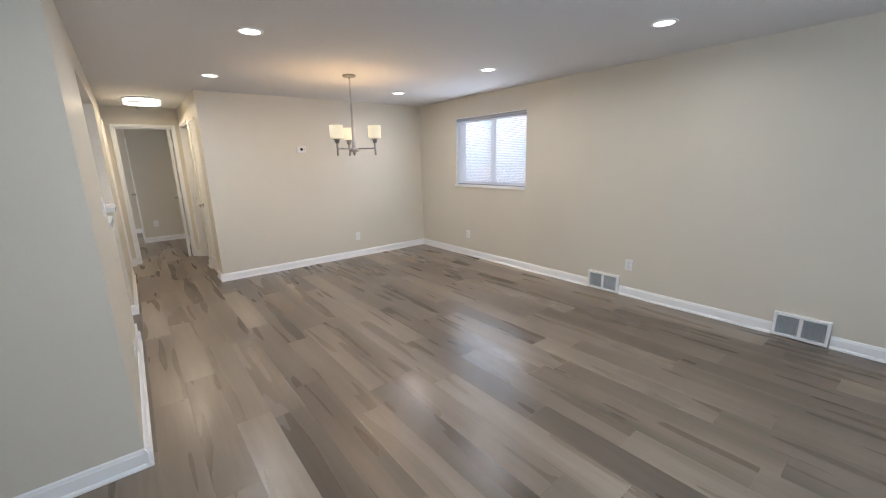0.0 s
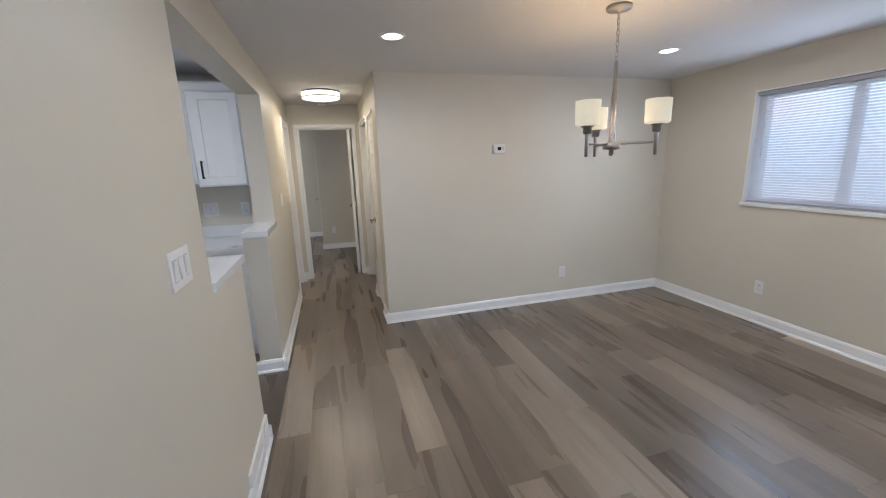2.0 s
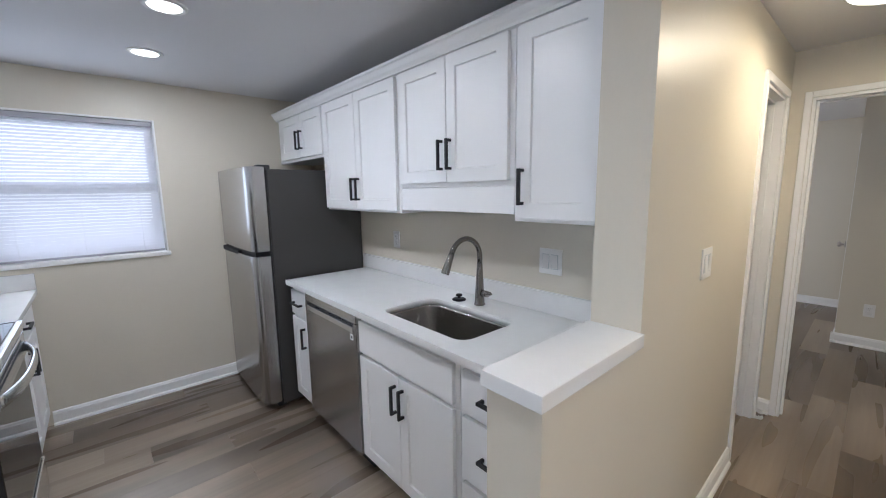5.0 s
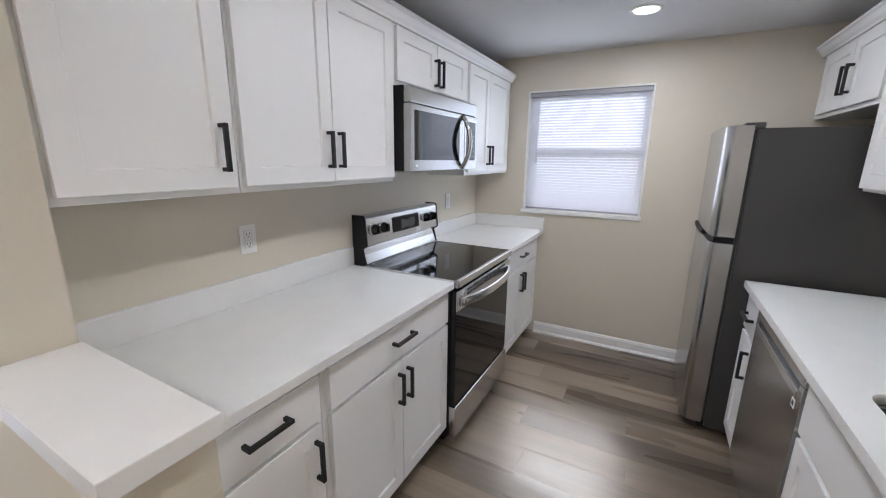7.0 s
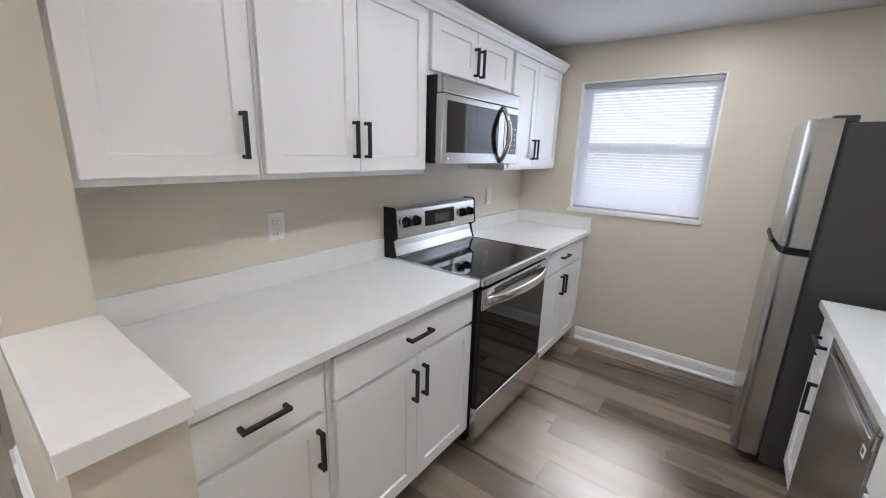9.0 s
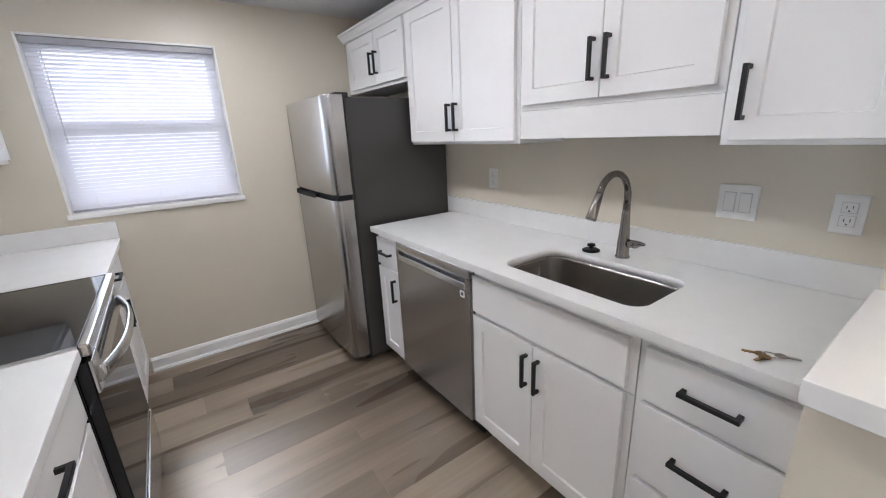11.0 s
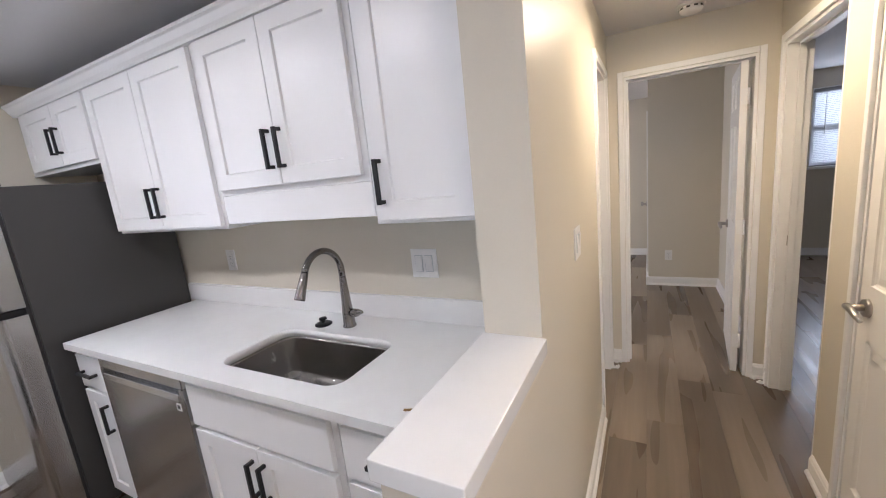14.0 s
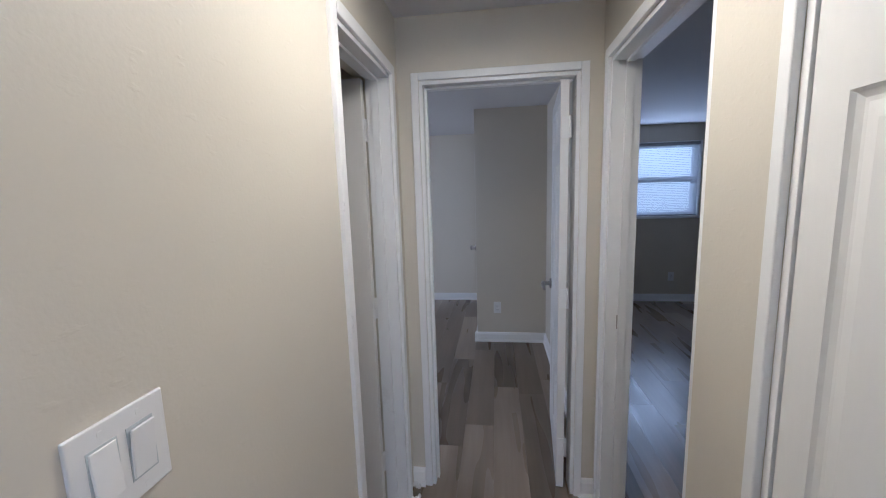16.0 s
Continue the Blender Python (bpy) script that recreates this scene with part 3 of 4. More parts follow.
# ---- kitchen cabinets ----
def shaker(x0, x1, z0, z1, yf, s, rail=0.057, flat=False):
    """A shaker door or drawer front on the plane yf, looking along s."""
    bm = boxes((x0, x1, yf, yf + s * 0.019, z0, z1))
    bm.faces.ensure_lookup_table()
    edges = list(bm.edges)
    front = max(bm.faces, key=lambda f: f.calc_center_median().y * s)
    if not flat:
        bmesh.ops.inset_individual(bm, faces=[front], thickness=rail, depth=0, use_even_offset=True)
        bmesh.ops.inset_individual(bm, faces=[front], thickness=0.0035, depth=-0.008, use_even_offset=True)
    bmesh.ops.bevel(bm, geom=edges, offset=0.002, segments=2, affect="EDGES", profile=0.5)
    return bm


def pull_mesh():
    """A square black bar pull, upright, posts back to the plane y = 0, bar on the +y side."""
    L, t, off = 0.136, 0.0125, 0.033
    bm = boxes((-t / 2, t / 2, off - t, off, -L / 2, L / 2), (-t / 2, t / 2, 0, off - t / 2, L / 2 - t, L / 2 - 0.0005), (-t / 2, t / 2, 0, off - t / 2, -L / 2 + 0.0005, -L / 2 + t), bevel=0.0012)
    return mesh_of("handle", bm, M_BLACK)


PULL = pull_mesh()


def pull(x, z, yf, s, parent, across=False):
    ob = new("handle", PULL)
    ob.parent = parent
    r = root_place(parent)
    turn = (90 if across else 0)
    ob.matrix_basis = pose(x - r.x, yf + s * 0.019 - r.y, z - r.z, 0, 0, 0 if s > 0 else 180) @ pose(0, 0, 0, 0, turn, 0)
    tagged(ob, "matt black square bar handle")


def cabinet(name, x0, x1, z0, z1, back, yf, s, doors, label, group, toe=False, extra=()):
    """doors: rows of kind ('door', 'drawer', 'blank'), x0, x1, z0, z1, and the handle's x, z, across or None."""
    xm = (x0 + x1) / 2
    root = thing(name, (xm, (back + yf) / 2, z0), label, "cabinet", group)
    zb = z0 + (0.10 if toe else 0)
    g = 0.001
    part("body", boxes((x0 + g, x1 - g, back + s * 0.002, yf, zb, z1), bevel=0.0015), M_CAB, root)
    if toe:
        part("toe_kick", boxes((x0 + g, x1 - g, back + s * 0.002, yf - s * 0.07, z0 + 0.001, zb - 0.001)), M_CAB, root)
    for kind, a, c, lo, hi, h in doors:
        front = part("door" if kind == "door" else "drawer_front", shaker(a, c, lo, hi, yf + s * 0.001, s, flat=kind != "door"), M_CAB, root)
        if h:
            pull(h[0], h[1], yf, s, front, h[2])
    for nm, bm in extra:
        part(nm, bm, M_CAB, root)
    return root


UP, LOW = "white shaker wall cabinets", "white shaker base cabinets"
SU, SD = SINK_Y, 5.967     # sink side, wall cabinets
D0, D1 = 1.392, 2.070
cabinet("wall_cabinet", -0.529, -0.147, 1.362, 2.085, SU, SD, -1, [("door", -0.504, -0.180, 1.376, D1, (-0.478, 1.494, False))],
        "white shaker wall cabinet with one door and a black handle", UP)
cabinet("wall_cabinet", -1.284, -0.530, 1.500, 2.085, SU, SD, -1,
        [("door", -1.262, -0.907, 1.522, D1, (-0.934, 1.645, False)), ("door", -0.903, -0.554, 1.522, D1, (-0.876, 1.645, False))],
        "white shaker wall cabinet with two doors above the sink", UP, extra=[("valance", boxes((-1.283, -0.531, SD, SD + 0.019, 1.388, 1.499), bevel=0.0015))])
cabinet("wall_cabinet", -2.172, -1.285, 1.368, 2.085, SU, SD, -1,
        [("door", -2.156, -1.729, D0 - 0.010, D1, (-1.756, 1.502, False)), ("door", -1.725, -1.305, D0 - 0.010, D1, (-1.698, 1.502, False))],
        "white shaker wall cabinet with two tall doors", UP)
cabinet("wall_cabinet", W + 0.002, -2.173, 1.730, 2.085, SU, SD, -1,
        [("door", -2.960, -2.557, 1.752, D1, (-2.586, 1.880, False)), ("door", -2.553, -2.186, 1.752, D1, (-2.520, 1.880, False))],
        "white short wall cabinet with two doors above the refrigerator", UP)
TU, TD = STOVE_Y, 4.053    # stove side, wall cabinets
cabinet("wall_cabinet", -0.602, -0.146, 1.372, 2.085, TU, TD, 1, [("door", -0.584, -0.168, D0, D1, (-0.546, 1.507, False))],
        "white shaker wall cabinet with one wide door", UP)
cabinet("wall_cabinet", -1.412, -0.603, 1.372, 2.085, TU, TD, 1,
        [("door", -0.995, -0.614, D0, D1, (-0.968, 1.511, False)), ("door", -1.397, -0.999, D0, D1, (-1.026, 1.511, False))],
        "white shaker wall cabinet with two tall doors", UP)
cabinet("wall_cabinet", -2.212, -1.413, 1.815, 2.085, TU, TD, 1,
        [("door", -1.806, -1.432, 1.836, D1, (-1.782, 1.925, False)), ("door", -2.180, -1.810, 1.836, D1, (-1.836, 1.925, False))],
        "white short wall cabinet with two doors above the microwave", UP)
cabinet("wall_cabinet", W + 0.002, -2.213, 1.372, 2.085, TU, TD, 1,
        [("door", -2.578, -2.236, D0, D1, (-2.552, 1.507, False)), ("door", -2.995, -2.582, D0, D1, (-2.608, 1.507, False))],
        "white shaker wall cabinet with two doors beside the window", UP)


def crown(name, x0, x1, yf, s):
    """Crown moulding along the cabinets' top."""
    prof = [(0.0, 2.076), (0.021, 2.076), (0.024, 2.086), (0.034, 2.096), (0.046, 2.118), (0.055, 2.124), (0.055, 2.136), (-0.02, 2.136), (-0.02, 2.088), (0, 2.088)]
    bm = bmesh.new()
    ends = [[bm.verts.new((x, yf + s * d, z)) for d, z in prof] for x in (x0, x1)]
    k = len(prof)
    for i in range(k):
        bm.faces.new((ends[0][i], ends[0][(i + 1) % k], ends[1][(i + 1) % k], ends[1][i]))
    bm.faces.new(ends[0])
    bm.faces.new(ends[1][::-1])
    bmesh.ops.recalc_face_normals(bm, faces=bm.faces)
    solid(name, bm, M_CAB, ((x0 + x1) / 2, yf, 2.086), "white crown moulding along the tops of the wall cabinets", "moulding")


crown("crown_moulding", W + 0.003, -0.146, SD, -1)
crown("crown_moulding", W + 0.003, -0.146, TD, 1)

# base cabinets, sink side
BB, BF = SINK_Y, 5.672
DT, DB = 0.852, 0.690      # drawer fronts
cabinet("base_cabinet", -0.536, PIER - 0.002, 0, 0.882, BB, BF, -1,
        [("drawer", -0.512, PIER - 0.012, DB, DT, (-0.345, 0.772, True)), ("drawer", -0.512, PIER - 0.012, 0.424, 0.674, (-0.345, 0.552, True)), ("drawer", -0.512, PIER - 0.012, 0.138, 0.408, (-0.345, 0.275, True))],
        "white base cabinet with three flat drawers", LOW, True)
cabinet("base_cabinet", -1.256, -0.537, 0, 0.67, BB, BF, -1,
        [("blank", -1.248, -0.562, DB, DT, None), ("door", -1.248, -0.912, 0.125, 0.672, (-0.938, 0.560, False)), ("door", -0.908, -0.562, 0.125, 0.672, (-0.880, 0.560, False))],
        "white sink base cabinet with two shaker doors and a blank front", LOW, True,
        [("front_rail", boxes((-1.255, -0.538, BF, BF + 0.02, 0.671, 0.882))), ("side", boxes((-1.255, -1.237, BF + 0.021, BB - 0.003, 0.671, 0.882))), ("side", boxes((-0.556, -0.538, BF + 0.021, BB - 0.003, 0.671, 0.882)))])
cabinet("base_cabinet", -2.158, -1.902, 0, 0.882, BB, BF, -1,
        [("drawer", -2.146, -1.914, DB, DT, (-2.030, 0.772, True)), ("door", -2.146, -1.914, 0.125, 0.672, (-1.944, 0.560, False))],
        "narrow white base cabinet with a drawer and a door", LOW, True)
# base cabinets, stove side
CB, CF = STOVE_Y, 4.360
EB = 0.712
cabinet("base_cabinet", -0.585, PIER - 0.002, 0, 0.882, CB, CF, 1,
        [("drawer", -0.564, -0.185, EB, DT + 0.008, (-0.378, 0.795, True)), ("door", -0.564, -0.185, 0.125, 0.698, (-0.537, 0.588, False))],
        "white base cabinet with one drawer above one door", LOW, True)
cabinet("base_cabinet", -1.397, -0.586, 0, 0.882, CB, CF, 1,
        [("drawer", -1.388, -0.608, EB, DT + 0.008, (-0.999, 0.795, True)), ("door", -0.997, -0.608, 0.125, 0.698, (-0.970, 0.588, False)), ("door", -1.388, -1.001, 0.125, 0.698, (-1.030, 0.588, False))],
        "white base cabinet with a wide drawer above two doors", LOW, True)
cabinet("base_cabinet", W + 0.002, -2.170, 0, 0.882, CB, CF, 1,
        [("drawer", -2.950, -2.184, EB, DT + 0.008, (-2.567, 0.795, True)), ("door", -2.565, -2.184, 0.125, 0.698, (-2.538, 0.588, False)), ("door", -2.950, -2.569, 0.125, 0.698, (-2.596, 0.588, False))],
        "white base cabinet with a drawer and two doors beside the range", LOW, True)


# ---- worktops ----
def rounded(x0, x1, y0, y1, r, k=6):
    pts = []
    for cx, cy, a in ((x1 - r, y1 - r, 0), (x0 + r, y1 - r, 90), (x0 + r, y0 + r, 180), (x1 - r, y0 + r, 270)):
        for i in range(k + 1):
            t = radians(a + 90 * i / k)
            pts.append((cx + r * math.cos(t), cy + r * math.sin(t)))
    return pts


SINK = (-1.148, -0.575, 5.722, 6.050)


def worktop_with_sink(x0, x1, y0, y1, z0, z1):
    inner = rounded(*SINK, 0.06)
    cx, cy = (SINK[0] + SINK[1]) / 2, (SINK[2] + SINK[3]) / 2
    bm = bmesh.new()
    outer = []
    for x, y in inner:
        dx, dy = x - cx, y - cy
        k = min(((x1 if dx > 0 else x0) - cx) / dx if abs(dx) > 1e-6 else 1e9, ((y1 if dy > 0 else y0) - cy) / dy if abs(dy) > 1e-6 else 1e9)
        outer.append([cx + dx * k, cy + dy * k])
    for px, py in ((x0, y0), (x1, y0), (x1, y1), (x0, y1)):
        near = min(outer, key=lambda o: (o[0] - px) ** 2 + (o[1] - py) ** 2)
        near[0], near[1] = px, py
    rings = [[bm.verts.new((x, y, z)) for x, y in loop] for z in (z1, z0) for loop in (inner, outer)]
    it, ot, ib, ob_ = rings
    n = len(inner)
    for i in range(n):
        j = (i + 1) % n
        bm.faces.new((it[i], it[j], ot[j], ot[i]))
        bm.faces.new((ib[j], ib[i], ob_[i], ob_[j]))
        bm.faces.new((ot[i], ot[j], ob_[j], ob_[i]))
        bm.faces.new((it[j], it[i], ib[i], ib[j])).smooth = True
    bmesh.ops.recalc_face_normals(bm, faces=bm.faces)
    return bm


Z0 = CTR - 0.031
top = thing("worktop", (-1.1, 5.95, Z0), "white quartz worktop with a sink cut-out and low backsplash", "countertop")
part("slab", worktop_with_sink(-2.165, PIER - 0.001, 5.628, SINK_Y - 0.002, Z0, CTR), M_QUARTZ, top)
part("backsplash", boxes((-2.220, PIER - 0.001, SINK_Y - 0.021, SINK_Y - 0.001, CTR + 0.0005, CTR + 0.10), bevel=0.001), M_QUARTZ, top)
top = thing("worktop", (-0.78, 4.1, Z0), "white quartz worktop with a low backsplash", "countertop")
part("slab", boxes((-1.398, PIER - 0.001, STOVE_Y + 0.001, 4.405, Z0, CTR), bevel=0.0015), M_QUARTZ, top)
part("backsplash", boxes((-1.398, PIER - 0.001, STOVE_Y + 0.001, STOVE_Y + 0.021, CTR + 0.0005, CTR + 0.10), bevel=0.001), M_QUARTZ, top)
top = thing("worktop", (-2.6, 4.1, Z0), "white quartz worktop between the range and the window wall", "countertop")
part("slab", boxes((W + 0.001, -2.168, STOVE_Y + 0.001, 4.405, Z0, CTR), bevel=0.0015), M_QUARTZ, top)
part("backsplash", boxes((W + 0.022, -2.168, STOVE_Y + 0.001, STOVE_Y + 0.021, CTR + 0.0005, CTR + 0.10), bevel=0.001), M_QUARTZ, top)
part("backsplash", boxes((W + 0.001, W + 0.021, STOVE_Y + 0.001, 4.404, CTR + 0.0005, CTR + 0.10), bevel=0.001), M_QUARTZ, top)
# caps on the half walls
solid("ledge_cap", boxes((PIER - 0.006, 0.012, 4.071, 4.592, 1.025, 1.066), bevel=0.002, seg=2), M_QUARTZ, (-0.07, 4.33, 1.025), "white quartz cap on the half wall", "ledge", "half wall caps")
solid("ledge_cap", boxes((PIER - 0.006, 0.012, 5.373, 5.883, 1.025, 1.066), bevel=0.002, seg=2), M_QUARTZ, (-0.07, 5.64, 1.025), "white quartz cap on the half wall", "ledge", "half wall caps")


# ---- sink and faucet ----
def loft(loops, close=True):
    bm = bmesh.new()
    rings = [[bm.verts.new(p) for p in lp] for lp in loops]
    n = len(rings[0])
    for a, c in zip(rings, rings[1:]):
        for i in range(n):
            bm.faces.new((a[i], a[(i + 1) % n], c[(i + 1) % n], c[i])).smooth = True
    if close:
        bm.faces.new(rings[-1])
    bmesh.ops.recalc_face_normals(bm, faces=bm.faces)
    return bm


def ring_at(grow, z, r):
    x0, x1, y0, y1 = SINK
    return [(x, y, z) for x, y in rounded(x0 - grow, x1 + grow, y0 - grow, y1 + grow, r)]


sink = thing("sink", ((SINK[0] + SINK[1]) / 2, (SINK[2] + SINK[3]) / 2, 0.70), "brushed stainless undermount sink set in the worktop", "sink")
part("basin", loft([ring_at(0.025, Z0 - 0.004, 0.075), ring_at(0.004, Z0 - 0.003, 0.064), ring_at(0.002, Z0 - 0.012, 0.062), ring_at(-0.006, 0.735, 0.058), ring_at(-0.012, 0.715, 0.056), ring_at(-0.028, 0.703, 0.05), ring_at(-0.06, 0.700, 0.04), ring_at(-0.13, 0.697, 0.03)]), M_SINK, sink)
part("drain", lathe([(0.001, 0.7015), (0.02, 0.699), (0.03, 0.700), (0.044, 0.704), (0.046, 0.701), (0.046, 0.698), (0.001, 0.698)], -0.86, 5.90), M_NICKEL, sink, "round chrome strainer")

FX, FY = -0.873, 6.134
faucet = thing("faucet", (FX, FY, CTR), "brushed nickel pull-down faucet with a high arched spout", "faucet")
part("base", lathe([(0.028, CTR + 0.0005), (0.028, CTR + 0.006), (0.0245, CTR + 0.010), (0.0235, CTR + 0.06), (0.022, CTR + 0.075), (0.019, CTR + 0.12), (0.0155, CTR + 0.18), (0.0135, CTR + 0.215)], FX, FY, 24), M_FAUCET, faucet)
R = 0.098
arc = [(FX, FY, CTR + 0.212)] + [(FX, FY - R + R * math.cos(a), CTR + 0.245 + R * math.sin(a)) for a in (math.pi * 0.88 * k / 18 for k in range(19))]
bm = bmesh.new()
tube(bm, arc, [0.0135] * 3 + [0.0125] * (len(arc) - 3), 16)
part("spout", bm, M_FAUCET, faucet)
e, d = Vector(arc[-1]), (Vector(arc[-1]) - Vector(arc[-2])).normalized()
bm = bmesh.new()
tube(bm, [e, e + d * 0.012, e + d * 0.014, e + d * 0.05, e + d * 0.095, e + d * 0.10], [0.0135, 0.0135, 0.0145, 0.0165, 0.0195, 0.0185], 18)
part("spray_head", bm, M_FAUCET, faucet)
bm = bmesh.new()
tube(bm, [(FX + 0.015, FY, CTR + 0.062), (FX + 0.046, FY, CTR + 0.062)], [0.0165, 0.0165], 16)
tube(bm, [(FX + 0.046, FY, CTR + 0.062), (FX + 0.05, FY, CTR + 0.063), (FX + 0.075, FY - 0.01, CTR + 0.072), (FX + 0.092, FY - 0.018, CTR + 0.074)], [0.0165, 0.0165, 0.009, 0.006], 14)
part("lever", bm, M_FAUCET, faucet)
stopper = thing("sink_stopper", (-1.006, 6.118, CTR), "black rubber sink stopper lying on the worktop", "stopper")
part("disc", lathe([(0.036, CTR + 0.0005), (0.037, CTR + 0.006), (0.030, CTR + 0.010), (0.016, CTR + 0.012)], -1.006, 6.118, 28), M_PLASTIC_K, stopper)
part("knob", lathe([(0.008, CTR + 0.0115), (0.008, CTR + 0.02), (0.017, CTR + 0.024), (0.016, CTR + 0.032), (0.006, CTR + 0.034)], -1.006, 6.118, 20), M_PLASTIC_K, stopper)

# keys on the worktop
keys = thing("keys", (-0.27, 5.713, CTR), "bunch of brass and steel keys on the worktop", "keys")
bm = bmesh.new()
tube(bm, [(-0.272 + 0.012 * math.cos(a), 5.713 + 0.012 * math.sin(a), CTR + 0.0035) for a in (2 * math.pi * k / 16 for k in range(17))], 0.0012, 6)
part("key_ring", bm, M_NICKEL, keys)
for k, (turn, mat) in enumerate(((200, M_BRASS), (255, M_BRASS), (20, M_NICKEL))):
    bm = lathe([(0.011, 0.0), (0.012, 0.001), (0.011, 0.0022)], 0.018, 0, 14)
    box(bm, 0.026, 0.052, -0.0035, 0.0035, 0.0, 0.0022)
    box(bm, 0.036, 0.040, 0.0035, 0.005, 0.0, 0.0022)
    box(bm, 0.044, 0.048, 0.0035, 0.0055, 0.0, 0.0022)
    bmesh.ops.transform(bm, matrix=pose(-0.27, 5.713, CTR + 0.0006 + 0.0024 * k, 0, 0, turn), verts=bm.verts)
    part("key", bm, mat, keys, "worn brass key" if mat is M_BRASS else "steel key")


# ---- refrigerator ----
FX0, FX1, FF = W + 0.03, -2.222, 5.447
fridge = thing("refrigerator", ((FX0 + FX1) / 2, 5.95, 0), "stainless top-freezer refrigerator with dark grey sides", "refrigerator")
part("body", boxes((FX0, FX1, 5.580, SINK_Y - 0.02, 0.025, 1.640), bevel=0.004, seg=2), M_FRIDGE, fridge, "dark grey textured steel cabinet")
part("gasket", boxes((FX0 + 0.012, FX1 - 0.012, 5.566, 5.581, 0.06, 1.635)), M_SLOT, fridge)
part("kick_plate", boxes((FX0 + 0.01, FX1 - 0.01, 5.545, 5.60, 0.012, 0.058), bevel=0.002), M_PLASTIC_K, fridge)


def bowed_door(z0, z1):
    """A refrigerator door whose front bows a little and turns round at its edges."""
    bm = bmesh.new()
    n, prof = 18, []
    for i in range(n + 1):
        u = -1 + 2 * i / n
        prof.append((FX0 + (FX1 - FX0) * (u + 1) / 2, FF + 0.004 + 0.012 * u * u + 0.030 * max(0, abs(u) - 0.90) ** 2 * 100))
    loop = [(x, y) for x, y in prof] + [(FX1, 5.565), (FX0, 5.565)]
    lo, hi = [bm.verts.new((x, y, z0)) for x, y in loop], [bm.verts.new((x, y, z1)) for x, y in loop]
    k = len(loop)
    for i in range(k):
        f = bm.faces.new((lo[i], lo[(i + 1) % k], hi[(i + 1) % k], hi[i]))
        f.smooth = i < n
    bm.faces.new(lo[::-1])
    bm.faces.new(hi)
    bmesh.ops.recalc_face_normals(bm, faces=bm.faces)
    bmesh.ops.bevel(bm, geom=[ed for ed in bm.edges if abs(ed.verts[0].co.z - ed.verts[1].co.z) < 1e-5], offset=0.003, segments=2, affect="EDGES", profile=0.5)
    return bm


part("freezer_door", bowed_door(1.108, 1.655), M_STEEL, fridge, "brushed stainless freezer door")
part("fridge_door", bowed_door(0.046, 1.076), M_STEEL, fridge, "brushed stainless refrigerator door")
bm = boxes((FX0 + 0.02, FX1 - 0.006, FF + 0.030, 5.565, 1.078, 1.106), bevel=0.003)
box(bm, FX0 + 0.03, FX0 + 0.46, FF + 0.004, FF + 0.03, 1.058, 1.092, bevel=0.006, seg=2)
part("pocket_handle", bm, M_PLASTIC_K, fridge, "black recessed handle between the doors")
part("hinge_cap", boxes((FX1 - 0.09, FX1 - 0.02, 5.53, 5.61, 1.6405, 1.668), bevel=0.006, seg=2), M_FRIDGE, fridge)

# ---- dishwasher ----
dx0, dx1, dy = -1.898, -1.260, 5.646
dish = thing("dishwasher", ((dx0 + dx1) / 2, 5.95, 0), "stainless dishwasher built in under the worktop", "dishwasher")
part("tub", boxes((dx0 + 0.004, dx1 - 0.004, 5.675, SINK_Y - 0.02, 0.10, 0.875)), M_PLASTIC_K, dish)
part("toe_kick", boxes((dx0 + 0.004, dx1 - 0.004, 5.72, 5.77, 0.001, 0.099)), M_PLASTIC_K, dish)
part("door", boxes((dx0 + 0.003, dx1 - 0.003, dy, 5.674, 0.108, 0.782), bevel=0.003, seg=2), M_STEEL, dish)
part("control_panel", boxes((dx0 + 0.003, dx1 - 0.003, dy, 5.674, 0.826, 0.872), bevel=0.003, seg=2), M_STEEL_H, dish)
bm = boxes((dx0 + 0.003, dx0 + 0.03, dy, 5.674, 0.783, 0.825), (dx1 - 0.03, dx1 - 0.003, dy, 5.674, 0.783, 0.825), (dx0 + 0.03, dx1 - 0.03, dy + 0.02, 5.674, 0.783, 0.825))
part("pocket_recess", bm, M_STEEL, dish)
# paler steel carries the bright reflection along the pocket handle
part("pocket_lip", boxes((dx0 + 0.03, dx1 - 0.03, dy - 0.004, dy + 0.006, 0.772, 0.803), bevel=0.003, seg=2), M_BRIGHT, dish, "brushed steel handle lip, lightened for its reflection")
part("badge", boxes((dx1 - 0.065, dx1 - 0.035, dy - 0.0012, dy + 0.001, 0.735, 0.765)), M_PLATE, dish, "small pale sticker")
part("badge_mark", boxes((dx1 - 0.058, dx1 - 0.042, dy - 0.0018, dy - 0.001, 0.742, 0.758)), M_SLOT, dish)

# ---- range ----
rx0, rx1, rf = -2.164, -1.402, 4.424
cooker = thing("range", ((rx0 + rx1) / 2, 4.1, 0), "stainless electric range with a black glass cooktop", "stove")
part("body", boxes((rx0, rx1, STOVE_Y + 0.015, rf - 0.045, 0.06, CTR - 0.012), bevel=0.002), M_PLASTIC_K, cooker)
part("cooktop", boxes((rx0 + 0.006, rx1 - 0.006, STOVE_Y + 0.09, rf - 0.022, CTR - 0.011, CTR + 0.004), bevel=0.002), M_GLASS_K, cooker, "black ceramic glass cooktop")
bm = boxes((rx0, rx1, rf - 0.021, rf + 0.004, CTR - 0.03, CTR + 0.007), bevel=0.006, seg=2)
box(bm, rx0 - 0.001, rx0 + 0.0055, STOVE_Y + 0.09, rf - 0.0215, CTR - 0.011, CTR + 0.006)
